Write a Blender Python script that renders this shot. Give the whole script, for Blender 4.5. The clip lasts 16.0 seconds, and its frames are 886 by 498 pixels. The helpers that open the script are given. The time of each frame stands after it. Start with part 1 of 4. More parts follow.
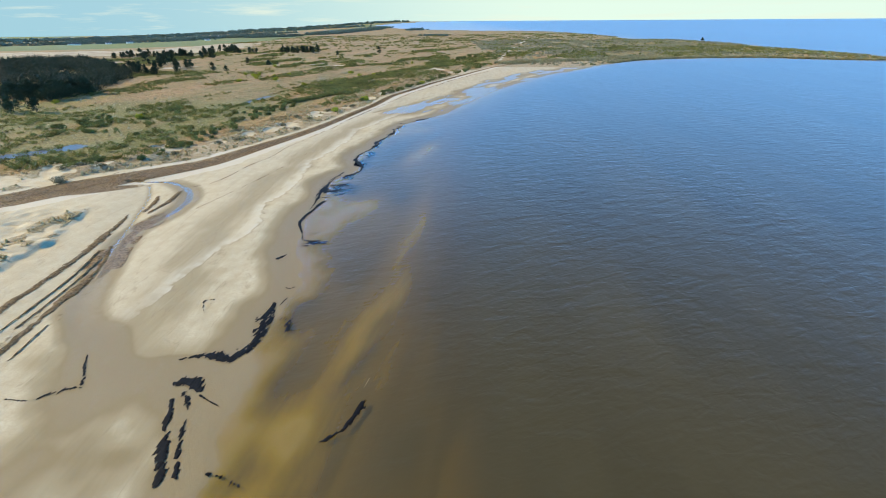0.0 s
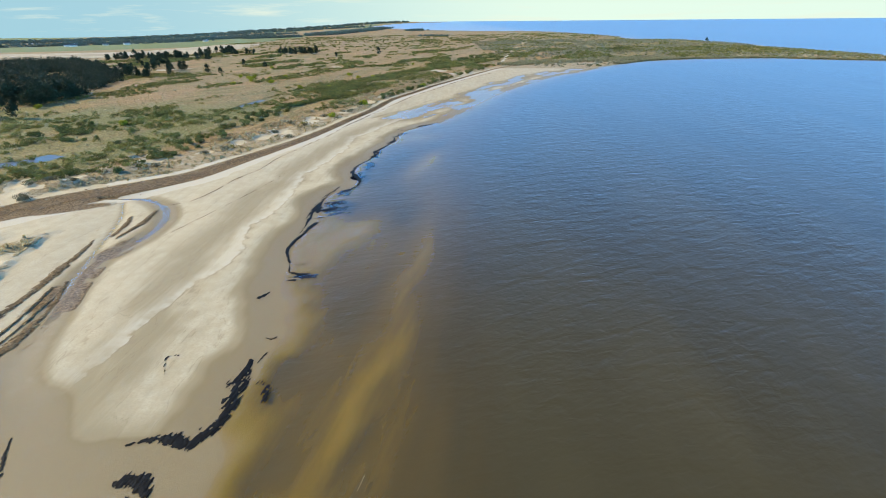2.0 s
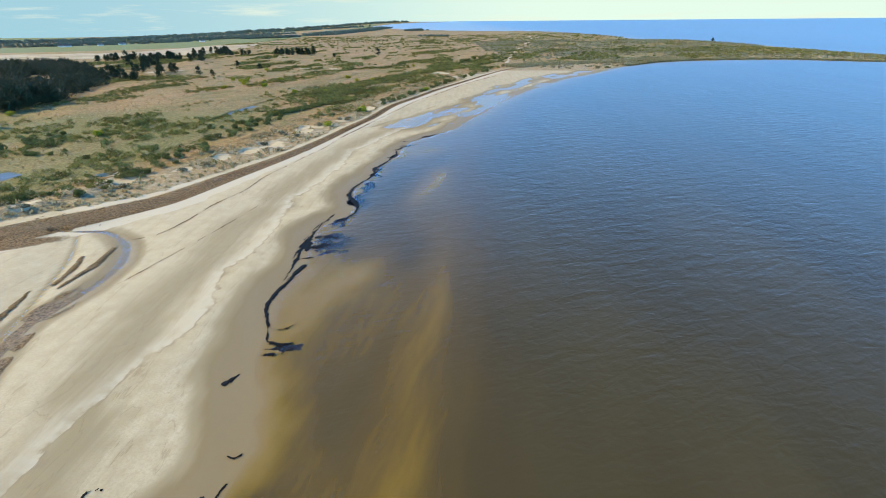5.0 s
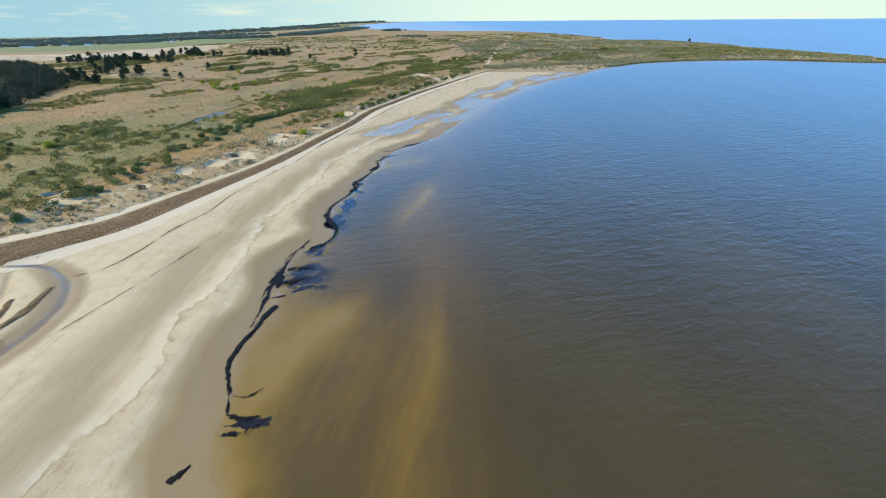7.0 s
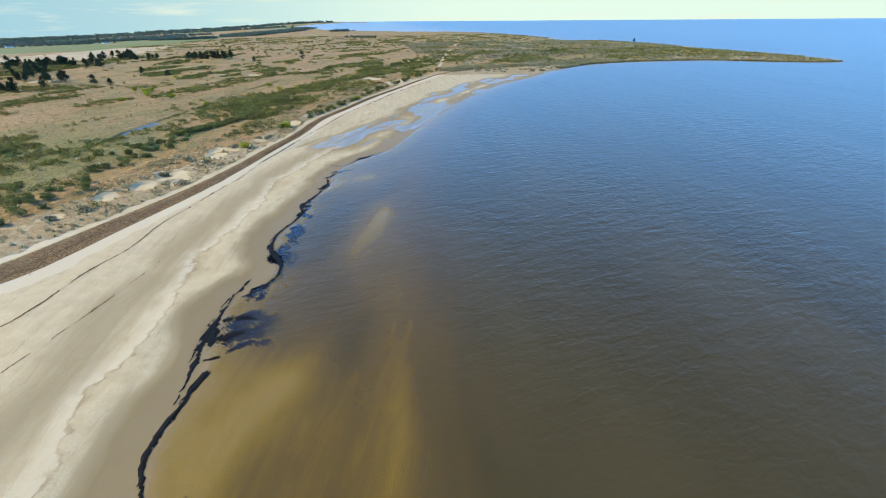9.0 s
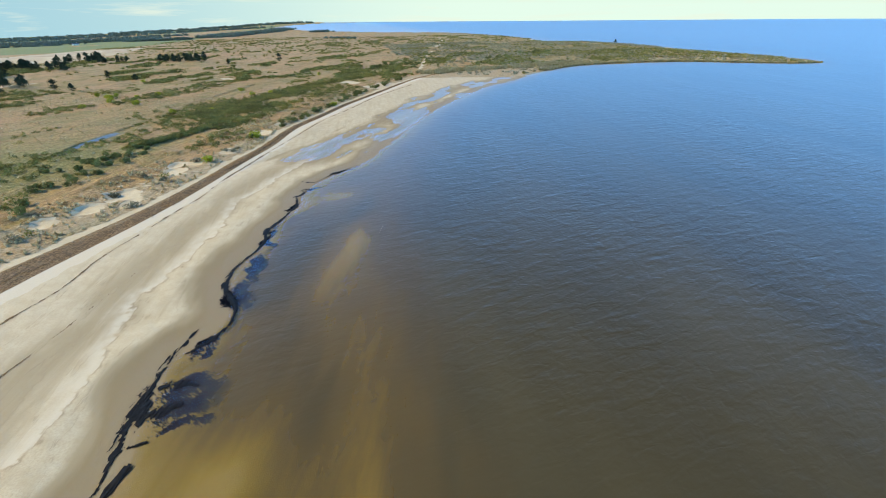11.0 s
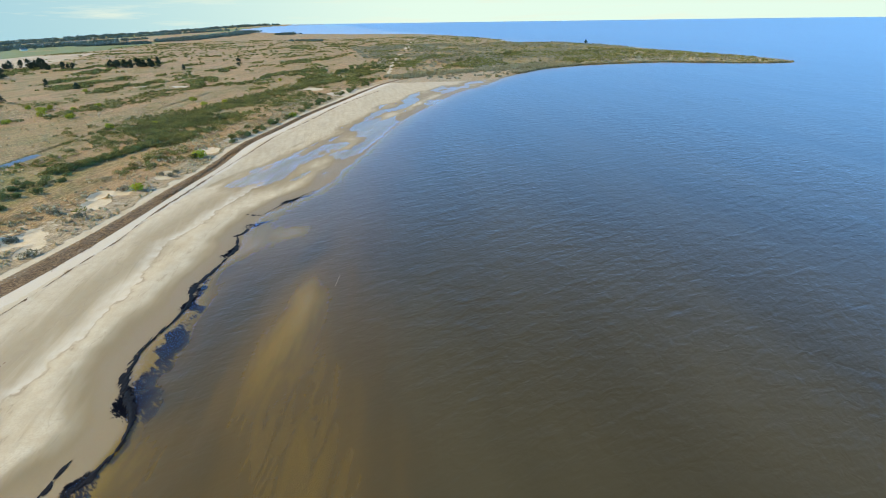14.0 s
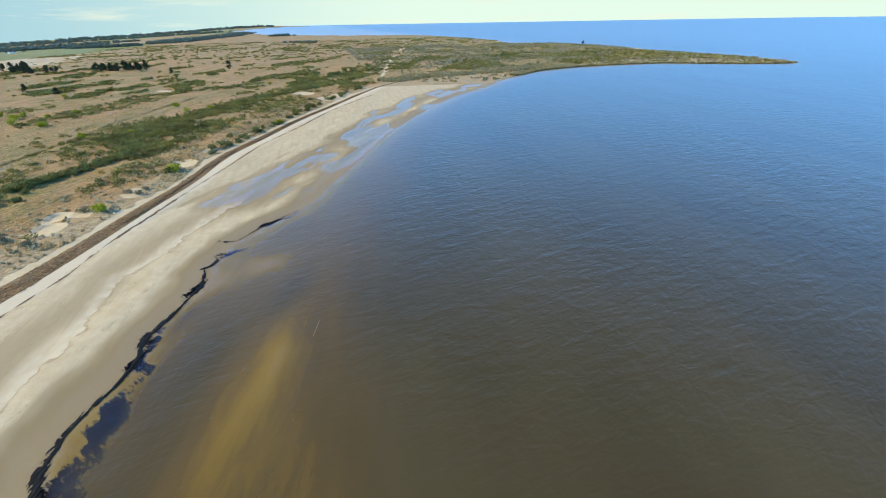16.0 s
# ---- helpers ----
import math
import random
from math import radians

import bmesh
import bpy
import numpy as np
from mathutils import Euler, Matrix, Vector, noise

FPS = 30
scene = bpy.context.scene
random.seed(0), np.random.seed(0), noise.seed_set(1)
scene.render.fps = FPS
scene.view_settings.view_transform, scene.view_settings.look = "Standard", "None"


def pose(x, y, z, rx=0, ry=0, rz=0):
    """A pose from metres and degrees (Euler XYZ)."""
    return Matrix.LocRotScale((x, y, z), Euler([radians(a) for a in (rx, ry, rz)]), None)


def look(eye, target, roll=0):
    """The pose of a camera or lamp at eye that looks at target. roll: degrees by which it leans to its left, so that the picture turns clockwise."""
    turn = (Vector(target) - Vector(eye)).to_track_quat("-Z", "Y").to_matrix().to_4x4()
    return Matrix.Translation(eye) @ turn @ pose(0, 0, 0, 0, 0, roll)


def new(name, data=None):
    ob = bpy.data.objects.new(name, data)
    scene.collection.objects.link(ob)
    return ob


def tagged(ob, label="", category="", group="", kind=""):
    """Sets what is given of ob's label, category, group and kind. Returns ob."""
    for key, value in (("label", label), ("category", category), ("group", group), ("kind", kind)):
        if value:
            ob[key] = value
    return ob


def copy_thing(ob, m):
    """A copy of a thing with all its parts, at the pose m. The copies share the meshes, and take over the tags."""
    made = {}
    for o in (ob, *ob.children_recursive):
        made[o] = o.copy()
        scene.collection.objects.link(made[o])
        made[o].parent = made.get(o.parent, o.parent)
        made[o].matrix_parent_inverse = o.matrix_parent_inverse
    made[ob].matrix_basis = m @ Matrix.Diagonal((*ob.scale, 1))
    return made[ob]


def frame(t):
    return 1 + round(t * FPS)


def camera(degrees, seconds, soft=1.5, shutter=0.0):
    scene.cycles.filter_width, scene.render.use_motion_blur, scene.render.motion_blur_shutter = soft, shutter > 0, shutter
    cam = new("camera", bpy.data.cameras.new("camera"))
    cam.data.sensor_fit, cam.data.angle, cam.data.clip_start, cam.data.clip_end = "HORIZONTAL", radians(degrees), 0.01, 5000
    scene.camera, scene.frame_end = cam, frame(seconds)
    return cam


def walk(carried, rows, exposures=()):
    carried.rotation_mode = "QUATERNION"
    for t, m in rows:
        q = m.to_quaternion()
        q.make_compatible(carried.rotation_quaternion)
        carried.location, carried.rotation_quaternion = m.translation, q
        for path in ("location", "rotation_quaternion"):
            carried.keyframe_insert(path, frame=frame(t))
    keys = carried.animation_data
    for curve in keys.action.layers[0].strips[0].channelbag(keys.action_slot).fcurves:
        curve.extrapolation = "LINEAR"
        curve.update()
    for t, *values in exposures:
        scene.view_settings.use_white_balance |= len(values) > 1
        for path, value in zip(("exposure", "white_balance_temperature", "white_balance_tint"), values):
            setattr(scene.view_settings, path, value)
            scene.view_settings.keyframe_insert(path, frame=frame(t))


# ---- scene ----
# ---------------------------------------------------------------- camera
cam = camera(83.0, 16.0, soft=0.55)
# seconds, x, y, z, yaw, pitch, roll
FLIGHT = [
    (0.0, -0.01, -0.46, 39.60, -0.33, -24.67, -0.36),
    (0.5, -0.21, 3.12, 39.53, -0.32, -24.66, -0.40),
    (1.0, -0.53, 6.80, 39.45, -0.31, -24.64, -0.43),
    (1.5, -0.92, 10.45, 39.36, -0.31, -24.64, -0.46),
    (2.0, -1.33, 13.99, 39.28, -0.30, -24.63, -0.48),
    (2.5, -1.75, 17.40, 39.21, -0.29, -24.63, -0.49),
    (3.0, -2.17, 20.72, 39.17, -0.29, -24.63, -0.50),
    (3.5, -2.58, 24.04, 39.16, -0.29, -24.64, -0.50),
    (4.0, -3.02, 27.51, 39.21, -0.30, -24.64, -0.49),
    (6.5, -5.09, 43.74, 39.53, -1.70, -24.65, -0.44),
    (7.0, -5.45, 46.81, 39.64, -2.83, -24.66, -0.37),
    (7.5, -5.52, 49.88, 39.90, -3.89, -24.67, -0.33),
    (8.0, -5.44, 52.89, 40.23, -5.35, -24.68, -0.31),
    (8.5, -5.31, 55.79, 40.54, -7.03, -24.69, -0.31),
    (9.0, -5.15, 58.61, 40.76, -8.14, -24.69, -0.35),
    (11.5, -1.56, 74.73, 41.64, -10.43, -24.66, -0.39),
    (12.0, -0.72, 78.25, 41.70, -10.88, -24.65, -0.46),
    (12.5, 0.06, 81.70, 41.75, -11.52, -24.63, -0.53),
    (13.0, 0.81, 85.15, 41.79, -12.18, -24.61, -0.60),
    (13.5, 1.58, 88.62, 41.82, -12.75, -24.60, -0.66),
    (14.0, 2.37, 92.15, 41.83, -13.15, -24.58, -0.72),
    (14.5, 3.19, 95.72, 41.84, -13.37, -24.56, -0.77),
    (15.0, 4.04, 99.33, 41.84, -13.44, -24.54, -0.82),
    (15.5, 4.89, 102.93, 41.83, -13.46, -24.52, -0.86),
    (16.0, 5.72, 106.48, 41.81, -13.57, -24.50, -0.90),
]
walk(cam, [(t, pose(x, y, z, 90 + pitch, 0, yaw) @ pose(0, 0, 0, 0, 0, roll)) for t, x, y, z, yaw, pitch, roll in FLIGHT],
     [(0.0, 0.89, 7600, -5), (16.0, 0.89, 7600, -5)])

# ---------------------------------------------------------------- light
SUN_ELEVATION, SUN_AZIMUTH = 27.0, -76.0  # degrees; azimuth clockwise from +y
world = bpy.data.worlds.new("world")
scene.world = world
world.use_nodes = True
wn, wl = world.node_tree.nodes, world.node_tree.links
wn.clear()
w_out, w_bg = wn.new("ShaderNodeOutputWorld"), wn.new("ShaderNodeBackground")
w_sky = wn.new("ShaderNodeTexSky")
w_sky.sky_type = "NISHITA"
w_sky.sun_disc = False
w_sky.sun_elevation = radians(SUN_ELEVATION)
w_sky.sun_rotation = radians(SUN_AZIMUTH)
w_sky.air_density, w_sky.dust_density, w_sky.ozone_density = 0.75, 0.0, 2.0
w_sky.altitude = 500
# clear air over the sea, with thin broken cloud low over the land
w_tint = wn.new("ShaderNodeMix")
w_tint.data_type, w_tint.blend_type = "RGBA", "MULTIPLY"
w_tint.inputs["Factor"].default_value = 1.0
w_tint.inputs[7].default_value = (0.205, 0.56, 0.95, 1.0)
w_dir, w_map, w_noise, w_span = (wn.new("ShaderNode" + kind) for kind in ("TexCoord", "Mapping", "TexNoise", "MapRange"))
w_map.inputs["Scale"].default_value = (2.2, 2.2, 26.0)
w_noise.inputs["Scale"].default_value, w_noise.inputs["Detail"].default_value, w_noise.inputs["Roughness"].default_value = 2.6, 6.0, 0.62
w_span.inputs["From Min"].default_value, w_span.inputs["From Max"].default_value = 0.53, 0.72
w_span.inputs["To Max"].default_value = 0.75
w_cloud = wn.new("ShaderNodeMix")
w_cloud.data_type = "RGBA"
w_cloud.inputs[7].default_value = (4.2, 4.5, 4.6, 1.0)
wl.new(w_dir.outputs["Generated"], w_map.inputs["Vector"])
wl.new(w_map.outputs[0], w_noise.inputs["Vector"])
wl.new(w_noise.outputs[0], w_span.inputs["Value"])
wl.new(w_sky.outputs[0], w_tint.inputs[6])
w_haze, w_veil, w_side, w_bank = wn.new("ShaderNodeMix"), wn.new("ShaderNodeMapRange"), wn.new("ShaderNodeMapRange"), wn.new("ShaderNodeMix")
w_haze.data_type = w_bank.data_type = "RGBA"
w_bank.inputs[6].default_value = (1.85, 3.1, 4.4, 1.0)
w_bank.inputs[7].default_value = (3.9, 4.75, 5.0, 1.0)
w_side.interpolation_type = "SMOOTHSTEP"
w_side.inputs["From Min"].default_value, w_side.inputs["From Max"].default_value = -0.6, 0.25
w_veil.interpolation_type = "SMOOTHSTEP"
w_veil.inputs["From Min"].default_value, w_veil.inputs["From Max"].default_value = 0.13, 0.05
w_glow, w_grow = wn.new("ShaderNodeMix"), wn.new("ShaderNodeMapRange")
w_glow.data_type, w_glow.blend_type = "RGBA", "MULTIPLY"
w_glow.inputs[7].default_value = (6.6, 7.0, 7.0, 1.0)
w_grow.interpolation_type = "SMOOTHSTEP"
w_grow.inputs["From Min"].default_value, w_grow.inputs["From Max"].default_value = 0.6, 0.15
wl.new(w_grow.outputs[0], w_glow.inputs["Factor"])
wl.new(w_tint.outputs[2], w_glow.inputs[6])
wl.new(w_veil.outputs[0], w_haze.inputs["Factor"])
wl.new(w_glow.outputs[2], w_haze.inputs[6])
wl.new(w_haze.outputs[2], w_cloud.inputs[6])
w_xyz, w_low, w_both = wn.new("ShaderNodeSeparateXYZ"), wn.new("ShaderNodeMapRange"), wn.new("ShaderNodeMath")
w_low.inputs["From Min"].default_value, w_low.inputs["From Max"].default_value = 0.14, 0.03
w_both.operation = "MULTIPLY"
wl.new(w_dir.outputs["Generated"], w_xyz.inputs[0])
wl.new(w_xyz.outputs["X"], w_side.inputs["Value"])
wl.new(w_side.outputs[0], w_bank.inputs["Factor"])
wl.new(w_bank.outputs[2], w_haze.inputs[7])
wl.new(w_xyz.outputs["Z"], w_low.inputs["Value"])
wl.new(w_xyz.outputs["Z"], w_veil.inputs["Value"])
wl.new(w_xyz.outputs["Z"], w_grow.inputs["Value"])
wl.new(w_span.outputs[0], w_both.inputs[0])
wl.new(w_low.outputs[0], w_both.inputs[1])
wl.new(w_both.outputs[0], w_cloud.inputs["Factor"])
w_bg.inputs["Strength"].default_value = 0.11
wl.new(w_cloud.outputs[2], w_bg.inputs["Color"])
wl.new(w_bg.outputs[0], w_out.inputs["Surface"])

sun = new("sun", bpy.data.lights.new("sun", "SUN"))
sun.data.energy, sun.data.angle, sun.data.color = 5.0, radians(0.53), (1.0, 0.815, 0.575)
ce, se = math.cos(radians(SUN_ELEVATION)), math.sin(radians(SUN_ELEVATION))
ca, sa = math.cos(radians(SUN_AZIMUTH)), math.sin(radians(SUN_AZIMUTH))
sun.matrix_world = look((sa * ce * 900, ca * ce * 900 + 200, se * 900), (0, 200, 0))


# ---------------------------------------------------------------- material helpers
class Net:
    def __init__(self, name):
        self.m = bpy.data.materials.new(name)
        self.m.use_nodes = True
        self.tree = self.m.node_tree
        self.tree.nodes.clear()
        self.out = self.tree.nodes.new("ShaderNodeOutputMaterial")

    def add(self, kind):
        return self.tree.nodes.new(kind)

    def put(self, socket, value):
        if isinstance(value, bpy.types.NodeSocket):
            self.tree.links.new(value, socket)
        elif isinstance(value, tuple) and len(value) == 3 and socket.type == "RGBA":
            socket.default_value = (*value, 1.0)
        else:
            socket.default_value = value

    def calc(self, op, a, b=0.0, clamp=False):
        n = self.add("ShaderNodeMath")
        n.operation, n.use_clamp = op, clamp
        self.put(n.inputs[0], a)
        self.put(n.inputs[1], b)
        return n.outputs[0]

    def span(self, value, low, high, a=0.0, b=1.0):
        n = self.add("ShaderNodeMapRange")
        n.interpolation_type = "SMOOTHSTEP"
        self.put(n.inputs["Value"], value)
        self.put(n.inputs["From Min"], low)
        self.put(n.inputs["From Max"], high)
        self.put(n.inputs["To Min"], a)
        self.put(n.inputs["To Max"], b)
        return n.outputs[0]

    def mix(self, fac, a, b, blend="MIX"):
        n = self.add("ShaderNodeMix")
        n.data_type, n.blend_type = "RGBA", blend
        self.put(n.inputs["Factor"], fac)
        self.put(n.inputs[6], a)
        self.put(n.inputs[7], b)
        return n.outputs[2]

    def place(self):
        return self.add("ShaderNodeNewGeometry").outputs["Position"]

    def mapped(self, vector, scale=(1, 1, 1), turn=0.0):
        """Turned about z first, then stretched."""
        r = self.add("ShaderNodeMapping")
        self.put(r.inputs["Vector"], vector)
        r.inputs["Rotation"].default_value = (0, 0, radians(turn))
        n = self.add("ShaderNodeMapping")
        self.put(n.inputs["Vector"], r.outputs[0])
        n.inputs["Scale"].default_value = scale
        return n.outputs[0]

    def grain(self, vector, scale, detail=3.0, rough=0.55, bend=0.0):
        n = self.add("ShaderNodeTexNoise")
        self.put(n.inputs["Vector"], vector)
        self.put(n.inputs["Scale"], scale)
        self.put(n.inputs["Detail"], detail)
        self.put(n.inputs["Roughness"], rough)
        self.put(n.inputs["Distortion"], bend)
        return n.outputs[0]

    def field(self, name):
        n = self.add("ShaderNodeAttribute")
        n.attribute_name = name
        return n.outputs["Fac"]

    def bump(self, height, distance, strength=1.0, normal=None):
        n = self.add("ShaderNodeBump")
        self.put(n.inputs["Height"], height)
        n.inputs["Distance"].default_value = distance
        n.inputs["Strength"].default_value = strength
        if normal is not None:
            self.put(n.inputs["Normal"], normal)
        return n.outputs[0]

    def surface(self, colour, rough=0.9, normal=None, spec=0.3, through_light=0.0):
        n = self.add("ShaderNodeBsdfPrincipled")
        self.put(n.inputs["Base Color"], colour)
        self.put(n.inputs["Roughness"], rough)
        self.put(n.inputs["Specular IOR Level"], spec)
        if normal is not None:
            self.put(n.inputs["Normal"], normal)
        shader = n.outputs[0]
        if through_light:
            t = self.add("ShaderNodeBsdfTranslucent")
            self.put(t.inputs["Color"], colour)
            mixed = self.add("ShaderNodeMixShader")
            mixed.inputs[0].default_value = through_light
            self.tree.links.new(shader, mixed.inputs[1])
            self.tree.links.new(t.outputs[0], mixed.inputs[2])
            shader = mixed.outputs[0]
        self.tree.links.new(shader, self.out.inputs["Surface"])
        return self.m


# ---------------------------------------------------------------- materials
def ground_material():
    k = Net("sand_and_heath")
    p = k.place()
    fine, mid, big = k.grain(p, 4.0, 4), k.grain(p, 0.45, 4), k.grain(k.mapped(p, (0.06, 0.022, 1), 20), 1.0, 4)
    tiny = k.grain(p, 14.0, 3)
    # beach sand, dry to soaked
    streak = k.grain(k.mapped(p, (0.55, 0.07, 0.3), 2.0), 1.0, 4, 0.6, 0.6)
    wet = k.calc("ADD", k.field("wet"), k.calc("MULTIPLY", k.calc("SUBTRACT", streak, 0.5), 0.5))
    dry = k.mix(k.span(mid, 0.3, 0.75), (0.475, 0.405, 0.280), (0.415, 0.345, 0.229))
    dry = k.mix(k.calc("MULTIPLY", k.span(fine, 0.35, 0.75), 0.55), dry, (0.34, 0.278, 0.185))
    sand = k.mix(k.span(wet, 0.05, 0.55), dry, (0.280, 0.226, 0.138))
    sand = k.mix(k.span(wet, 0.5, 1.0), sand, (0.212, 0.158, 0.082))
    # swash lines left by the last tides
    lines = k.calc("ADD", k.calc("MULTIPLY", k.field("shore"), 0.22), k.calc("MULTIPLY", streak, 1.7))
    lines = k.calc("ABSOLUTE", k.calc("SUBTRACT", k.calc("FRACT", lines), 0.5))
    lines = k.calc("MULTIPLY", k.span(lines, 0.0, 0.04, 1.0, 0.0), k.span(mid, 0.36, 0.52))
    sand = k.mix(k.calc("MULTIPLY", lines, k.calc("MULTIPLY", k.field("swash"), 0.4)), sand, (0.215, 0.168, 0.105))
    # a low ledge left by the last high water, pale on its top, and white blown sand at the foot of the wrack
    ledge = k.calc("ADD", k.field("ledge"), k.calc("ADD", k.calc("MULTIPLY", k.calc("SUBTRACT", mid, 0.5), 3.0), k.calc("MULTIPLY", k.calc("SUBTRACT", streak, 0.5), 3.0)))
    crust = k.calc("MULTIPLY", k.span(ledge, -0.25, 0.35), k.span(ledge, 4.0, 0.3, 0.1, 1.0))
    sand = k.mix(k.calc("MULTIPLY", k.calc("MULTIPLY", crust, k.field("fresh")), k.span(mid, 0.3, 0.65, 0.3, 0.75)), sand, (0.50, 0.445, 0.345))
    # shadow lines under the ledge and a fainter second one, painted into the sand
    lip_shade = k.calc("MULTIPLY", k.span(ledge, -0.75, -0.2), k.span(ledge, 0.15, -0.2))
    lip_shade = k.calc("ADD", lip_shade, k.calc("MULTIPLY", k.calc("MULTIPLY", k.span(ledge, 5.6, 6.0), k.span(ledge, 6.4, 6.0)), 0.6))
    sand = k.mix(k.calc("MULTIPLY", k.calc("MULTIPLY", lip_shade, k.field("fresh")), k.span(mid, 0.35, 0.6, 0.15, 0.75)), sand, (0.26, 0.205, 0.135))
    blown = k.calc("ADD", k.field("blown"), k.calc("MULTIPLY", k.calc("SUBTRACT", k.grain(p, 0.5, 6, 0.75), 0.5), 1.6))
    sand = k.mix(k.span(blown, 0.4, 0.65), sand, k.mix(fine, (0.42, 0.365, 0.268), (0.53, 0.47, 0.365)))
    scraps = k.calc("MULTIPLY", k.span(k.grain(k.mapped(p, (1.0, 0.5, 1), 8), 2.2, 5, 0.7), 0.66, 0.74), k.span(streak, 0.45, 0.6))
    sand = k.mix(k.calc("MULTIPLY", scraps, 0.5), sand, (0.16, 0.12, 0.075))
    # heath: dry grass, moss, heather
    tuft = k.grain(k.mapped(p, (1.0, 0.55, 1), 20), 1.5, 8, 0.78)
    blade = k.grain(k.mapped(p, (1.0, 0.4, 1), -35), 5.0, 5, 0.75)
    patch = k.grain(k.mapped(p, (0.13, 0.05, 1), 20), 1.0, 9, 0.72)
    straw = k.mix(k.span(blade, 0.3, 0.7), (0.275, 0.180, 0.080), (0.525, 0.368, 0.180))
    heath = k.mix(k.span(tuft, 0.36, 0.64), (0.155, 0.096, 0.043), straw)
    moss = k.mix(k.span(tuft, 0.35, 0.65), (0.075, 0.068, 0.024), (0.26, 0.215, 0.085))
    heath = k.mix(k.calc("MULTIPLY", k.span(patch, 0.47, 0.57), 0.8), heath, moss)
    heath = k.mix(k.calc("MULTIPLY", k.span(big, 0.44, 0.6), 0.7), heath, k.mix(k.span(blade, 0.3, 0.7), (0.215, 0.132, 0.060), (0.42, 0.272, 0.132)))
    heath = k.mix(k.calc("MULTIPLY", k.span(k.grain(k.mapped(p, (0.6, 0.28, 1), 20), 1.0, 8, 0.8), 0.53, 0.65), 0.62), heath, (0.085, 0.068, 0.028))
    combed = k.grain(k.mapped(p, (0.9, 0.07, 1), 24), 1.0, 5, 0.65, 0.5)
    heath = k.mix(k.calc("MULTIPLY", k.span(combed, 0.5, 0.66), 0.4), heath, (0.15, 0.092, 0.042))
    heath = k.mix(k.calc("MULTIPLY", k.span(combed, 0.46, 0.34), 0.3), heath, (0.50, 0.36, 0.19))
    heath = k.mix(k.calc("MULTIPLY", k.calc("MULTIPLY", k.field("lush"), k.span(patch, 0.22, 0.48)), 1.0), heath, k.mix(k.span(tuft, 0.35, 0.65), (0.085, 0.082, 0.028), (0.275, 0.24, 0.095)))
    # thin grey marram on the foredune
    heath = k.mix(k.span(k.calc("ADD", k.field("foredune"), k.calc("MULTIPLY", k.calc("SUBTRACT", mid, 0.5), 0.8)), 0.3, 0.7, 0.0, 0.5), heath,
                  k.mix(k.span(tuft, 0.35, 0.65), (0.235, 0.195, 0.12), (0.46, 0.39, 0.27)))
    cover = k.calc("ADD", k.field("veg"), k.calc("MULTIPLY", k.calc("SUBTRACT", k.grain(p, 0.35, 6, 0.72), 0.5), 1.1))
    base = k.mix(k.span(cover, 0.38, 0.56), sand, heath)
    # fields inland
    rows = k.grain(k.mapped(p, (0.02, 0.25, 1), 25), 1.0, 3)
    base = k.mix(k.span(k.calc("ADD", k.field("stubble"), k.calc("MULTIPLY", k.calc("SUBTRACT", big, 0.5), 0.5)), 0.4, 0.6), base,
                 k.mix(k.span(rows, 0.35, 0.65), (0.26, 0.205, 0.12), (0.43, 0.36, 0.24)))
    base = k.mix(k.span(k.field("pasture"), 0.4, 0.6), base, k.mix(rows, (0.10, 0.13, 0.045), (0.17, 0.19, 0.075)))
    # tide wrack
    clump = k.grain(p, 2.2, 6, 0.75, 0.4)
    band = k.calc("ADD", k.field("wrack"), k.calc("MULTIPLY", k.calc("SUBTRACT", clump, 0.5), 0.7))
    base = k.mix(k.span(band, 0.42, 0.58), base, k.mix(k.span(clump, 0.35, 0.65), (0.055, 0.032, 0.013), (0.30, 0.195, 0.098)))
    # weed lying on the bed
    weedy = k.calc("ADD", k.field("weed"), k.calc("MULTIPLY", k.calc("SUBTRACT", k.grain(k.mapped(p, (1.4, 0.45, 1), -40), 1.7, 7, 0.75), 0.5), 1.9))
    base = k.mix(k.span(weedy, 0.42, 0.66), base, (0.003, 0.0035, 0.006))
    height = k.calc("ADD", k.calc("MULTIPLY", tuft, k.span(cover, 0.35, 0.6, 0.12, 1.0)), k.calc("ADD", k.calc("MULTIPLY", tiny, 0.06), k.calc("MULTIPLY", streak, 0.03)))
    height = k.calc("ADD", height, k.calc("MULTIPLY", clump, k.span(band, 0.42, 0.58, 0.0, 0.9)))
    rough = k.span(wet, 0.6, 1.2, 0.95, 0.6)
    return k.surface(base, rough, k.bump(height, 0.55, 1.0), k.span(weedy, 0.45, 0.75, 0.12, 0.0))


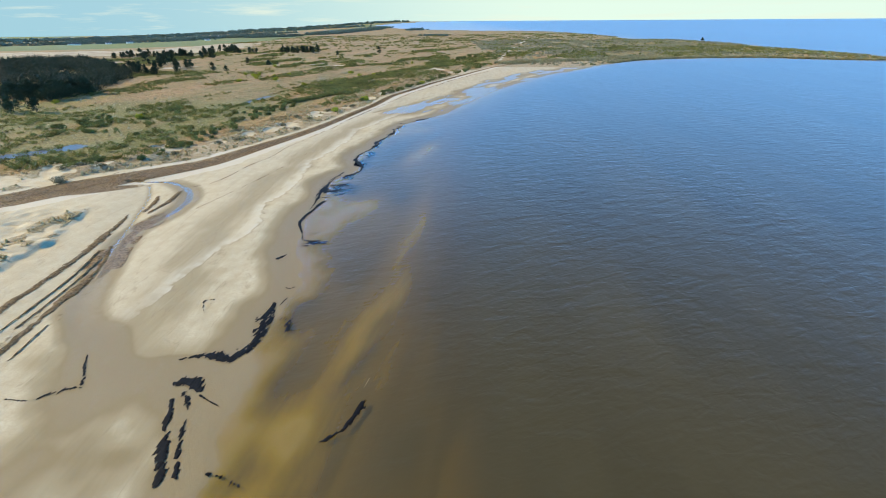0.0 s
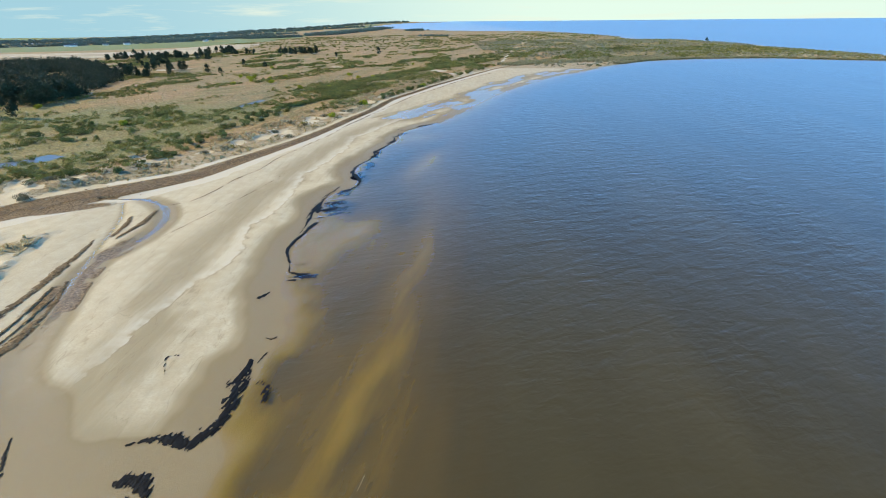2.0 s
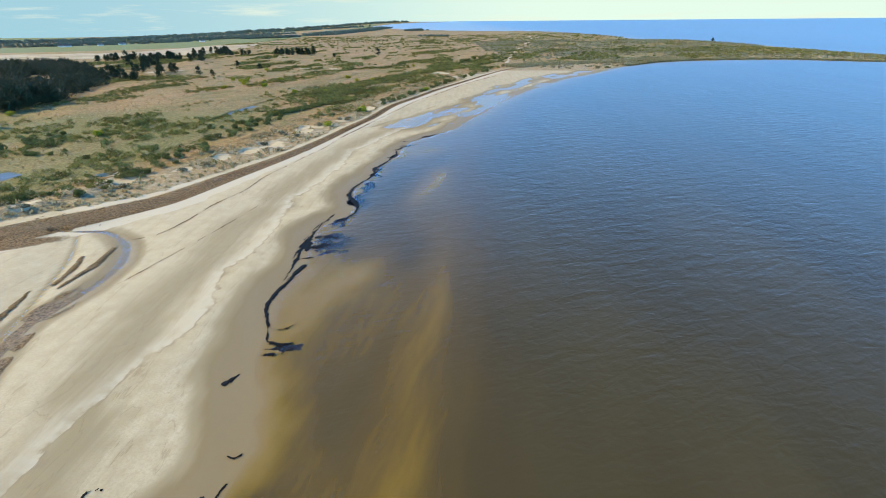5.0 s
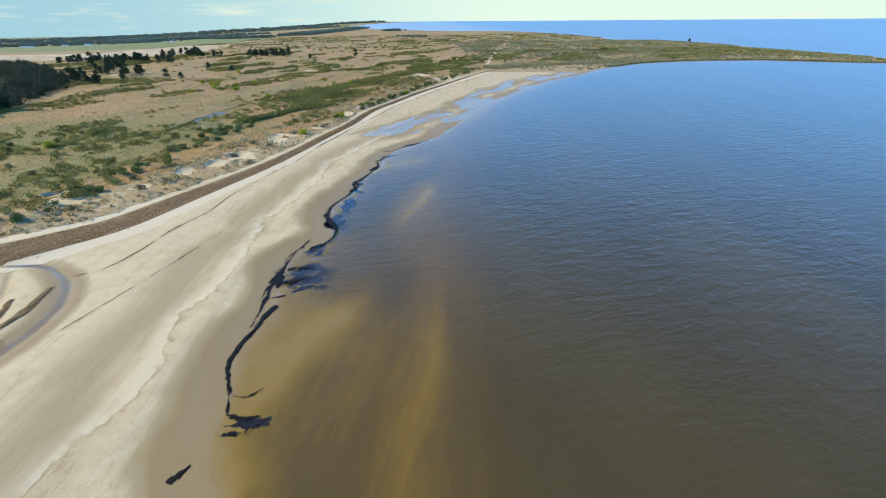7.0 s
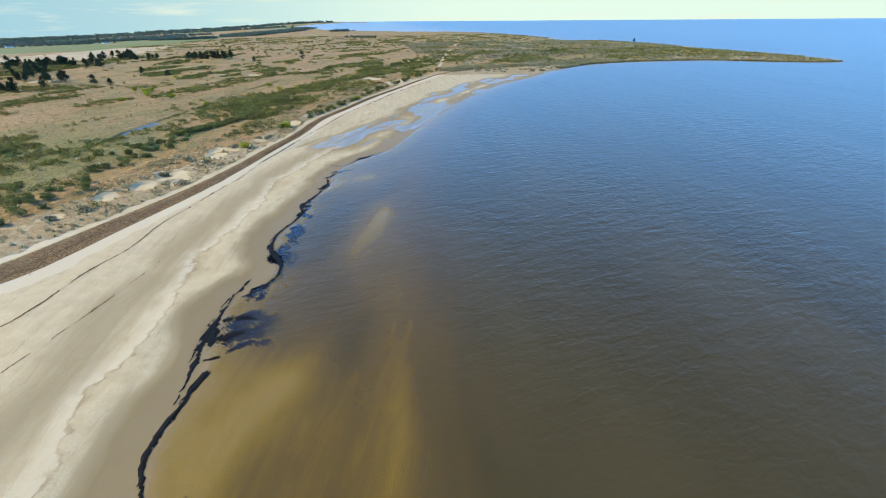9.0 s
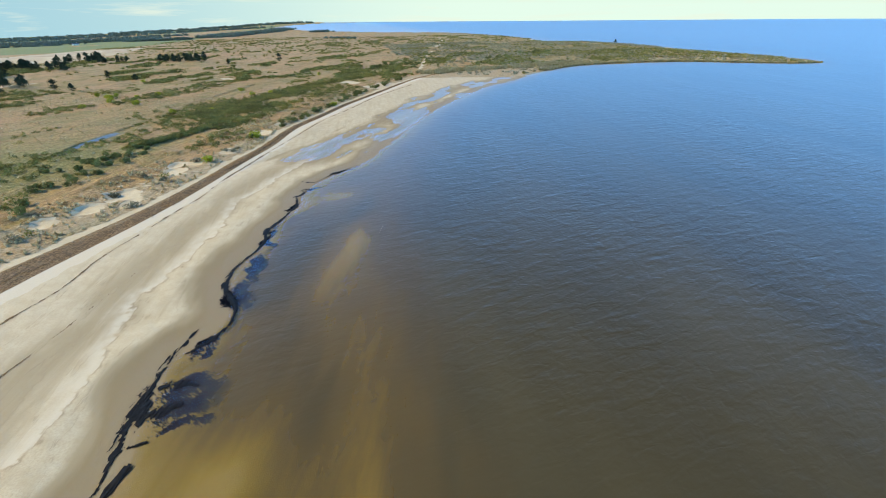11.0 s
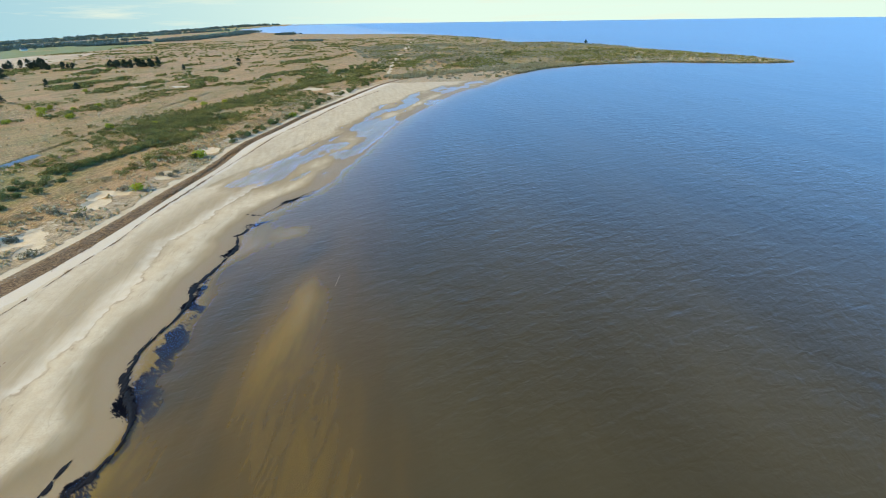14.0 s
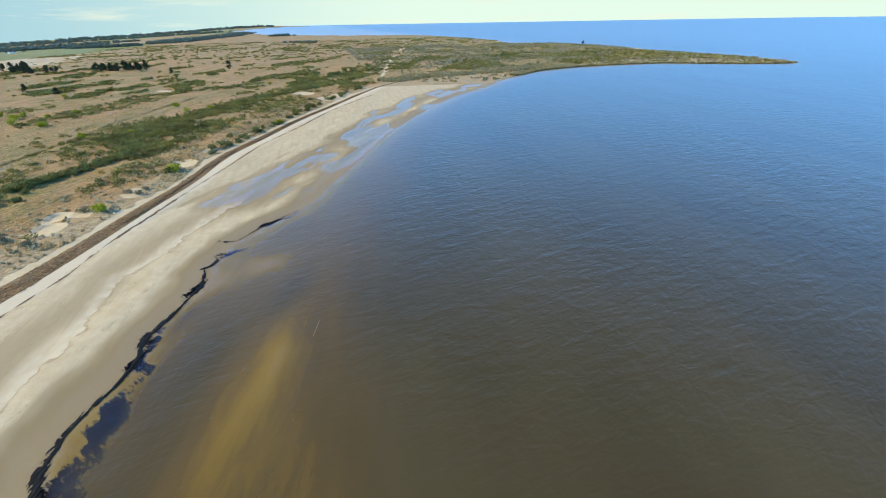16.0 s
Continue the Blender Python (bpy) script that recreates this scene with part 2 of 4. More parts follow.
def water_material(name, still=1.0):
    k = Net(name)
    p = k.place()
    # the bed is combed into long low ripples
    comb_noise = k.grain(k.mapped(p, (0.55, 0.085, 1), 13), 1.0, 4, 0.6, 0.8)
    depth = k.calc("MULTIPLY", k.field("depth"), k.span(comb_noise, 0.25, 0.75, 0.8, 1.22))
    # light is lost on its way down to the bed and back
    comb = k.add("ShaderNodeCombineColor")
    for i, loss in enumerate((3.7, 3.95, 18.0)):
        k.put(comb.inputs[i], k.calc("POWER", math.e, k.calc("MULTIPLY", depth, -loss)))
    clear = comb.outputs[0]
    silt = k.grain(k.mapped(p, (0.05, 0.012, 1), 5), 1.0, 4, 0.6)
    murk = k.mix(k.span(silt, 0.3, 0.7), (0.0450, 0.0365, 0.0170), (0.058, 0.0470, 0.0225))
    scatter = k.add("ShaderNodeBsdfDiffuse")
    k.put(scatter.inputs["Color"], k.mix(1.0, murk, k.mix(1.0, (1, 1, 1), clear, "SUBTRACT"), "MULTIPLY"))
    see = k.add("ShaderNodeBsdfTransparent")
    k.put(see.inputs["Color"], clear)
    both = k.add("ShaderNodeAddShader")
    k.tree.links.new(see.outputs[0], both.inputs[0])
    k.tree.links.new(scatter.outputs[0], both.inputs[1])
    # ripples: short crests over a long slow chop, calmer in patches and near the beach
    calm = k.span(k.grain(k.mapped(p, (0.02, 0.006, 1), 8), 1.0, 3), 0.3, 0.65, 0.45, 1.0)
    calm = k.calc("MULTIPLY", calm, k.span(depth, 0.05, 1.2, 0.5, 1.0))
    crest = k.grain(k.mapped(p, (0.42, 0.78, 1), -24), 1.0, 2, 0.5, 0.7)
    chop = k.grain(k.mapped(p, (0.15, 0.34, 1), -18), 1.0, 2, 0.5, 0.5)
    small = k.grain(k.mapped(p, (1.3, 2.1, 1), -34), 1.0, 2, 0.5)
    h = k.calc("ADD", k.calc("MULTIPLY", chop, 0.5), k.calc("ADD", k.calc("MULTIPLY", crest, 0.26), k.calc("MULTIPLY", small, 0.07)))
    normal = k.bump(k.calc("MULTIPLY", h, calm), 0.42, 1.0)
    fres = k.add("ShaderNodeFresnel")
    fres.inputs["IOR"].default_value = 1.33
    k.put(fres.inputs["Normal"], normal)
    gloss = k.add("ShaderNodeBsdfGlossy")
    gloss.inputs["Roughness"].default_value = 0.38
    k.put(gloss.inputs["Normal"], normal)
    mixed = k.add("ShaderNodeMixShader")
    # tilted wavelets keep a rough sea from mirroring fully at a low angle
    k.put(mixed.inputs[0], k.calc("DIVIDE", fres.outputs[0], k.calc("ADD", 1.0, k.calc("MULTIPLY", fres.outputs[0], still))))
    k.tree.links.new(both.outputs[0], mixed.inputs[1])
    k.tree.links.new(gloss.outputs[0], mixed.inputs[2])
    k.tree.links.new(mixed.outputs[0], k.out.inputs["Surface"])
    return k.m


def leaf_material(name, dark, light, per_object=True, through_light=0.2, speck=0.35):
    k = Net(name)
    if per_object:
        r1 = k.add("ShaderNodeObjectInfo").outputs["Random"]
    else:
        r1 = k.grain(k.place(), 0.12, 2)
        r1 = k.span(r1, 0.3, 0.7)
    r2 = k.add("ShaderNodeNewGeometry").outputs["Random Per Island"]
    f = k.calc("ADD", k.calc("MULTIPLY", r1, 0.5), k.calc("MULTIPLY", r2, 0.5))
    c = k.mix(f, dark, light)
    c = k.mix(k.calc("MULTIPLY", k.span(k.grain(k.place(), 2.5, 3), 0.55, 0.8), speck), c, (0.10, 0.075, 0.035))
    return k.surface(c, 0.75, None, 0.25, through_light)


def plain_material(name, a, b, scale, rough=0.85, relief=0.02, spec=0.3):
    k = Net(name)
    p = k.place()
    n = k.grain(p, scale, 5, 0.65)
    c = k.mix(k.span(n, 0.3, 0.7), a, b)
    c = k.mix(k.calc("MULTIPLY", k.span(k.grain(p, scale * 0.17, 3), 0.5, 0.75), 0.4), c, a)
    return k.surface(c, rough, k.bump(n, relief), spec)


GROUND = ground_material()
WATER = water_material("brackish_water")
POND = water_material("still_pond_water", 3.2)
GREEN = leaf_material("shrub_leaves", (0.052, 0.066, 0.015), (0.165, 0.175, 0.048))
GREY = leaf_material("grey_thorn_leaves", (0.085, 0.08, 0.045), (0.19, 0.17, 0.10))
LIME = leaf_material("autumn_leaves", (0.19, 0.20, 0.012), (0.36, 0.34, 0.025))
PINE = leaf_material("pine_needles", (0.011, 0.021, 0.009), (0.030, 0.046, 0.018), True, 0.03, 0.0)
PINE_FAR = leaf_material("plantation_needles", (0.009, 0.018, 0.008), (0.026, 0.040, 0.016), False, 0.03, 0.0)
GREY_FAR = leaf_material("grey_scrub_leaves", (0.13, 0.12, 0.065), (0.30, 0.275, 0.165), False)
# far trees: distance haze is put into the leaf colour, paler and bluer
HAZED_WOODS = leaf_material("hazed_wood_leaves", (0.06, 0.09, 0.075), (0.13, 0.165, 0.12), False, 0.15)
SCRUB = leaf_material("scrub_leaves", (0.050, 0.056, 0.013), (0.235, 0.215, 0.052), False)
STRAW = leaf_material("marram_straw", (0.27, 0.205, 0.10), (0.50, 0.39, 0.21), False, 0.3)
REED = leaf_material("reed_stems", (0.16, 0.14, 0.06), (0.34, 0.29, 0.16), False, 0.3)
BARK = plain_material("bark", (0.06, 0.045, 0.032), (0.14, 0.10, 0.075), 6.0, 0.9, 0.05)
WEED = plain_material("black_weed", (0.002, 0.002, 0.002), (0.006, 0.006, 0.008), 3.0, 0.7, 0.05, 0.06)
FOAM = plain_material("foam", (0.20, 0.18, 0.13), (0.30, 0.27, 0.22), 4.0, 0.8, 0.02)
WRACK = plain_material("brown_wrack", (0.048, 0.031, 0.015), (0.235, 0.158, 0.085), 2.6, 0.95, 0.25, 0.1)
WHITEWASH = plain_material("whitewashed_wall", (0.74, 0.66, 0.53), (0.84, 0.77, 0.64), 0.8, 0.85, 0.01)
SLATE = plain_material("roof_sheet", (0.16, 0.13, 0.12), (0.26, 0.22, 0.20), 0.9, 0.7, 0.02)
GLASS_DARK = plain_material("dark_pane", (0.02, 0.025, 0.03), (0.03, 0.035, 0.04), 1.0, 0.15, 0.0, 0.5)


# ---------------------------------------------------------------- plan: curves and fields
def smooth(a, b, x):
    t = np.clip((x - a) / (b - a), 0, 1)
    return t * t * (3 - 2 * t)


def curve(points, step=6):
    """A smooth line through the points of a plan."""
    p = np.array(points, float)
    gap = np.hypot(*np.diff(p, axis=0).T)
    slope = np.diff(p, axis=0) / gap[:, None]
    lean = np.vstack([slope[:1], (slope[:-1] * gap[1:, None] + slope[1:] * gap[:-1, None]) / (gap[:-1] + gap[1:])[:, None], slope[-1:]])
    out = []
    for i in range(len(p) - 1):
        t = np.arange(step)[:, None] / step
        out.append((2 * t ** 3 - 3 * t ** 2 + 1) * p[i] + (t ** 3 - 2 * t ** 2 + t) * gap[i] * lean[i]
                   + (3 * t ** 2 - 2 * t ** 3) * p[i + 1] + (t ** 3 - t ** 2) * gap[i] * lean[i + 1])
    return np.vstack([*out, p[-1:]])


def reach(x, y, line, signed=False):
    """Distance from a line of the plan (positive to its left, if signed) and the share of the way along it."""
    best, side, along = np.full(x.shape, 1e18), np.ones(x.shape), np.zeros(x.shape)
    n = len(line) - 1
    for i in range(n):
        ax, ay = line[i]
        ux, uy = line[i + 1] - line[i]
        ll = ux * ux + uy * uy
        t = np.clip(((x - ax) * ux + (y - ay) * uy) / ll, 0, 1)
        ex, ey = x - ax - t * ux, y - ay - t * uy
        q = ex * ex + ey * ey
        nearer = q < best
        best = np.where(nearer, q, best)
        if signed:
            side = np.where(nearer, np.where(ux * ey - uy * ex >= 0, 1.0, -1.0), side)
        along = np.where(nearer, (i + t) / n, along)
    return np.sqrt(best) * side, along


def lattice(ix, iy, seed):
    h = (ix.astype(np.int64) * 374761393 + iy.astype(np.int64) * 668265263 + seed * 1442695041) & 0xFFFFFFFF
    h = ((h ^ (h >> 13)) * 1274126177) & 0xFFFFFFFF
    return ((h ^ (h >> 16)) & 0xFFFF) / 65535.0


def value(x, y, size, seed=0, octaves=3):
    """Smooth noise, 0 to 1, with lumps of that size in metres."""
    total, weight, norm = 0.0, 1.0, 0.0
    for o in range(octaves):
        u, v = x / size * 2 ** o + 17.3 * o, y / size * 2 ** o - 9.1 * o
        i, j = np.floor(u), np.floor(v)
        f, g = u - i, v - j
        f, g = f * f * (3 - 2 * f), g * g * (3 - 2 * g)
        a, b = lattice(i, j, seed + o), lattice(i + 1, j, seed + o)
        c, d = lattice(i, j + 1, seed + o), lattice(i + 1, j + 1, seed + o)
        total = total + weight * ((a * (1 - f) + b * f) * (1 - g) + (c * (1 - f) + d * f) * g)
        norm += weight
        weight *= 0.5
    return total / norm


SHORE = curve([(-12, -4900), (-14, -600), (-18, -60), (-22, 20), (-24, 44), (-25, 56), (-24.5, 66), (-24.2, 72), (-26.5, 80), (-28.5, 86), (-28.6, 93), (-29.9, 98), (-30.4, 102),
               (-29.5, 108), (-28.3, 113), (-28.8, 120), (-29.2, 127), (-27.8, 134), (-24.5, 139), (-23.3, 144), (-25.5, 151), (-26, 156), (-24.5, 163.5), (-22.5, 171), (-22, 177),
               (-18.9, 187), (-17.5, 193), (-17.6, 199), (-15.5, 205), (-13, 212), (-8, 220), (-1.2, 228), (8, 250), (25, 292), (36, 319), (55, 354), (68, 376), (89, 411), (116, 440),
               (150, 488), (212, 545), (250, 560), (310, 568), (342, 568), (388, 542), (432, 522), (455, 521), (464, 506), (472, 518), (478, 540), (490, 600), (486, 668), (468, 740),
               (490, 850), (485, 980), (470, 1060), (402, 1075), (388, 1150), (410, 1250), (412, 1440), (395, 1660), (360, 1830), (150, 2000), (-100, 2350), (-300, 2870), (-330, 3500),
               (-60, 4100), (130, 4300), (60, 4500), (-150, 4700), (-300, 6000)], 5)
BAND = curve([(-170, 40), (-130, 84), (-106, 113), (-99, 121.5), (-91, 130), (-84, 135.5), (-76.5, 142), (-71, 147.5), (-66.8, 155.5), (-62.5, 166), (-57.3, 178),
              (-53, 188.5), (-48.5, 201.5), (-44, 217.5), (-38, 241), (-33.5, 256), (-26.8, 290.3), (-16.6, 318), (-4.2, 352), (12, 389), (33.2, 438), (49.3, 472), (81.8, 514), (129.3, 547), (194.2, 572), (248.3, 588)], 4)
DUNE = curve([(-200, 112), (-136.2, 131.2), (-120.2, 133.2), (-108.2, 135.3), (-97.3, 139.4), (-92.4, 147.6), (-88.5, 159), (-82.7, 171.5), (-75, 188.5), (-69.3, 200.8), (-63.8, 220.2), (-58, 234.2), (-54.2, 247.9),
              (-49.2, 268.2), (-43.1, 283.7), (-35.8, 299.1), (-27.5, 326), (-17, 357), (-3.2, 400), (15, 441), (38.7, 489), (86.1, 530), (134.8, 559), (199.7, 581)], 4)
STREAM = curve([(-84, 131), (-78, 130.6), (-73.5, 130.3), (-68.5, 127.3), (-63.5, 121.5), (-60.8, 114), (-60.6, 107), (-62, 100.5), (-63, 96), (-62.3, 89.5), (-58.8, 78.5), (-57, 71.5),
                (-54.4, 65), (-50.8, 60.2), (-46.8, 57.2), (-44.6, 53.4), (-42.4, 50.6), (-38, 49.2), (-34, 50.2), (-29, 49.6), (-24, 51.5)], 5)
RILL = curve([(-77, 128), (-71.9, 118.2), (-69.3, 110.5), (-67, 102.6), (-64.8, 95), (-62.5, 86.5), (-60.6, 79), (-59, 72), (-57.5, 62), (-55, 50), (-52, 36), (-50, 20)], 5)
DEEP = curve([(0, -4900), (0, -300), (-3, 30), (-6, 46), (-5, 62), (-3, 91), (0, 120), (2, 150), (4, 180), (9, 200), (14, 219), (24, 245), (37, 285),
              (59, 334), (94, 400), (137, 459), (172, 496), (223, 526), (315, 543), (393, 527), (442, 495), (470, 520), (475, 900)], 5)
# hollows blown into the dunes: x, y, radius, depth
HOLLOWS = [(-61.5, 208, 3.6, 1.1), (-58, 201, 2.2, 0.45), (-55.5, 229, 2.4, 0.7), (-56.5, 236.5, 2.0, 0.6), (-71.3, 189, 1.9, 0.5), (-66, 196, 2.4, 0.7), (-77.3, 175, 1.8, 0.4),
           (-95.5, 171, 2.6, 1.3), (-89.5, 164, 3.2, 0.5), (-52, 237, 1.8, 0.5), (-107, 132, 4.5, 0.2), (-118, 125, 5.0, 0.3), (-98, 143, 2.6, 0.15),
           (-45, 252, 2.4, 0.4), (-38, 282, 2.8, 0.4), (-31, 297, 2.4, 0.4), (-110, 140, 3, 0.5)]
# pools and bars on the bed: x, y, half length, half width, turn, depth
BARS = [(-18.1, 47.7, 5, 2.6, 70, 0.15), (-20, 63.5, 7, 3.8, 75, 0.20), (-15, 77, 9, 4.5, 80, 0.15), (-5, 36, 9, 4, 80, 0.2), (-20.8, 34, 5, 2.8, 60, 0.16), (-21, 72, 5, 2.5, 70, -0.04),
        (-10.3, 58, 16, 2.2, 77, -0.15), (-7, 84, 12, 2.6, 82, -0.08), (-16.5, 39, 6, 3, 60, -0.15), (-9.4, 51.5, 5, 0.8, 72, 0.12), (-10.6, 35, 4, 0.8, 75, 0.12), (-22, 102, 10, 4.4, 64, -0.135), (-17, 112, 7, 4.5, 60, -0.12),
        (-4, 100, 14, 2.6, 85, -0.08), (-9, 118, 10, 3.5, 80, 0.12), (-22, 124, 5, 4, 60, 0.14), (-14, 132, 12, 4, 82, 0.12), (-19, 147, 8, 4.5, 80, 0.26),
        (-6, 157, 15, 4.0, 72, -0.14), (-3, 170, 10, 2.6, 84, -0.10), (-14, 165, 14, 4, 80, 0.28), (-17, 182, 6, 2.5, 70, 0.16), (-7, 198, 6, 4, 55, -0.16),
        (-2, 186, 8, 3, 75, 0.20), (-24, 36, 8, 4, 80, 0.05)]
# where weed lies under water: x, y, half length, half width, turn
WEED_BED = [(-25, 123.6, 4.6, 3.3, 10), (-24, 118.8, 3.2, 0.9, 10), (-25.2, 134.6, 2.4, 1.0, 50), (-22.6, 148, 2.8, 4.6, 0), (-21.8, 160, 1.8, 6, 0), (-21.4, 172.5, 1.4, 5, 0),
            (-24.4, 89.2, 1.6, 0.7, 30), (-18.6, 190, 4, 1.0, 65), (-15, 206, 3, 1.2, 40), (-6, 222, 5, 0.9, 40)]


LEDGE = curve([(-46, 55), (-45.3, 61.5), (-43.5, 72), (-41.5, 84.6), (-39.4, 95), (-39.4, 104), (-40.8, 112.5), (-38.3, 121.8), (-37.9, 129), (-38.5, 140), (-38.6, 148.5), (-36.2, 161),
               (-33.5, 175), (-31.9, 185), (-32.1, 196), (-28, 206), (-24, 219), (-20, 230), (-8, 255)], 4)
DITCH = curve([(-101.1, 250.2), (-98.8, 283.7), (-93.9, 312), (-90, 337), (-87.1, 363), (-79, 405), (-66.4, 454)], 4)
TRACK = curve([(62, 545), (84, 664), (112, 800), (140, 920), (170, 1060), (198, 1210), (236, 1500), (250, 1650)], 4)
PONDS = [(curve([(-180.2, 128.1), (-150.5, 144.5), (-137.7, 153.8), (-131.8, 160.5), (-125, 169.4)], 4), 2.8), (curve([(-100.2, 254.7), (-99.7, 272.8), (-95.8, 292.5)], 4), 1.1)]


def bell(x, y, cx, cy, a, b, turn):
    c, s = math.cos(radians(turn)), math.sin(radians(turn))
    u, v = (x - cx) * c + (y - cy) * s, -(x - cx) * s + (y - cy) * c
    return np.exp(-((u / a) ** 2 + (v / b) ** 2))


def inside(x, y, corners, soft=8.0):
    """1 within a convex patch given by its corners, anticlockwise, 0 outside."""
    m = np.full(x.shape, 1e9)
    for (ax, ay), (bx, by) in zip(corners, corners[1:] + corners[:1]):
        ll = math.hypot(bx - ax, by - ay)
        m = np.minimum(m, ((bx - ax) * (y - ay) - (by - ay) * (x - ax)) / ll)
    return smooth(-soft, soft, m)


STUBBLE = [(-1100, 600), (-489, 615), (-330, 700), (-320, 760), (-600, 790), (-1100, 790)]
STUBBLE_TIP = [(-420, 760), (-310, 720), (-300, 800), (-340, 1090), (-420, 1060)]
PASTURE = [(-1400, 860), (-620, 880), (-440, 960), (-400, 1280), (-800, 1330), (-1400, 1300)]


def swell(x, y):
    """Lifts the outermost sea and shore to the level of the true horizon, which lies beyond the modelled sheet."""
    return 22.0 * smooth(2000, 4900, np.hypot(x, y)) * smooth(14, 2, np.degrees(np.arctan2(-x, np.maximum(y, 1))))


def terrain(x, y):
    """Height of the ground and what covers it, at points of the plan."""
    f = {}
    d, _ = reach(x, y, SHORE, True)
    d = d + (value(x, y, 5, 3, 2) - 0.5) * (1.6 + 2.6 * smooth(88, 76, y)) * smooth(60, 20, np.abs(d))
    band, share = reach(x, y, BAND, True)
    dune, _ = reach(x, y, DUNE, True)
    width = np.interp(share, [0, 0.09, 0.2, 0.3, 0.4, 0.5, 0.7, 1], [7, 6.5, 5.5, 4.6, 3.3, 2.4, 1.9, 1.4])
    n4, n12, n40 = value(x, y, 4, 11), value(x, y, 12, 12), value(x, y, 45, 13)
    near = y < 560
    # beach
    beach = 0.016 * np.clip(d, 0, 30) + 0.05 * (n12 - 0.5) * smooth(2, 14, d)
    ridge = np.exp(-((d - 8.5 + 3 * (n12 - 0.5)) / 3.2) ** 2) * 0.16 * smooth(70, 95, y) * smooth(260, 200, y)
    flats = smooth(205, 245, y) * smooth(505, 460, y) * smooth(2, -6, band + width)
    pools = value(x * 0.9 - y * 0.44, (x * 0.44 + y * 0.9) * 0.26, 6, 21, 4)
    shoal = 0.002 + (pools - 0.49) * 0.42
    low = smooth(62, 50, y) * smooth(-58, -46, x)
    z = (beach + ridge) * (1 - flats) + flats * (shoal * smooth(0, 5, d) + 0.016 * np.clip(d - 20, 0, 40))
    z = z * (1 - low) + low * (0.055 + 0.05 * (n12 - 0.45) + 0.004 * np.clip(d, 0, 30))
    # wrack strand and foredune
    inland = smooth(-2, 10, dune)
    rise = smooth(-width, width * 1.6, band)
    z = z + 0.12 * rise
    ridge2 = np.exp(-((dune - 4) / 9.0) ** 2)
    z = z + np.where(near, ridge2 * (0.1 + 0.9 * smooth(0.35, 0.75, value(x, y, 9, 31)) * (0.4 + 1.2 * n4)), 0) * smooth(2, 7, band - width)
    z = z + 0.25 * (value(x, y, 2.2, 18, 2) - 0.5) * smooth(0.5, 4, band - width) * smooth(16, 8, dune)
    z = z + 0.5 * (value(x, y, 3.5, 37, 3) - 0.45) * smooth(185, 200, y) * smooth(310, 270, y) * smooth(1, 4, band - width) * smooth(12, 6, dune)
    z = z + inland * (0.05 + 0.6 * (n40 - 0.4) + 0.6 * (n12 - 0.5) + 0.55 * (n4 - 0.5) + 0.35 * (value(x, y, 2.0, 19, 2) - 0.5) * smooth(300, 200, y))
    # white dune by the stream mouth, steep towards the water
    hill = smooth(-74.6, -76.2, x + 0.15 * (y - 78) + 5 * (value(x, y, 5, 33, 4) - 0.5)) * smooth(50, 64, y) * smooth(113, 102, y)
    z = z + hill * (0.5 + 0.6 * (n12 - 0.4) + 0.7 * (n4 - 0.4) + 0.7 * (value(x, y, 2, 34, 2) - 0.5))
    for cx, cy, r, deep in HOLLOWS:
        q = np.hypot(x - cx, (y - cy) * 0.75) / (r * (0.45 + 1.1 * value(x, y, 3.2, 14)))
        lean = 0.55 - 0.45 * np.clip((x - cx) / r, -1, 1)
        z = z - 0.6 * deep * (lean + 0.5 * (value(x, y, 1.3, 38, 2) - 0.5)) * smooth(1.05, 0.8, q)
    for line, wide in PONDS:
        q, _ = reach(x, y, line)
        z = z - 0.7 * smooth(wide * 2.2, wide * 0.6, q + wide * 0.8 * (n4 - 0.5))
    q, _ = reach(x, y, DITCH)
    z = z - 0.55 * smooth(1.9, 0.5, q + 1.2 * (n4 - 0.5))
    # peninsula hills
    pen = smooth(120, 260, x) * smooth(540, 640, y + 0.1 * x)
    z = z + pen * smooth(4, 60, d) * (0.4 + 1.8 * value(x, y, 90, 41))
    far = smooth(560, 1000, y) * smooth(10, 120, d)
    z = z + far * (value(x, y, 160, 42) * 2.0 - 0.6) * smooth(-200, 0, x)
    # the country falls away to the west
    az = np.degrees(np.arctan2(-x, np.maximum(y, 1)))
    span = np.hypot(x, y)
    z = z - smooth(4, 34, az) * np.clip(span - 900, 0, 4200) * 0.020
    z = np.where((low + flats < 0.02) & (y < 540) & (d > 4), np.maximum(z, 0.06), z)
    # channels
    cut, run = reach(x, y, STREAM)
    rill, _ = reach(x, y, RILL)
    z = z * (1 - 0.8 * np.maximum(np.exp(-(cut / 8.0) ** 2), np.exp(-(rill / 6.0) ** 2)) * smooth(2, -2, band + width))
    w = np.interp(run, [0, 0.2, 0.45, 0.7, 0.85, 1], [0.7, 1.2, 1.3, 1.7, 1.4, 1.0]) * (0.75 + 0.5 * n4)
    g = smooth(w * 1.25, w * 0.55, cut)
    z = z * (1 - g) + g * (-0.014 - 0.02 * n4 + 0.045 * smooth(0.27, 0.36, run))
    bank = np.exp(-((cut - w * 1.6) / 1.0) ** 2)
    g2 = smooth(0.7, 0.25, rill) * smooth(70, 84, y)
    z = z * (1 - g2) + g2 * (-0.02)
    # bed of the bay
    off = -d
    tongue = np.maximum(off + 9 * (value(x * 0.9 + y * 0.3, (y * 0.9 - x * 0.3) * 0.55, 8, 23, 3) - 0.5) * smooth(95, 80, y) * smooth(0, 4, off), 0)
    shelf, _ = reach(x, y, DEEP, True)
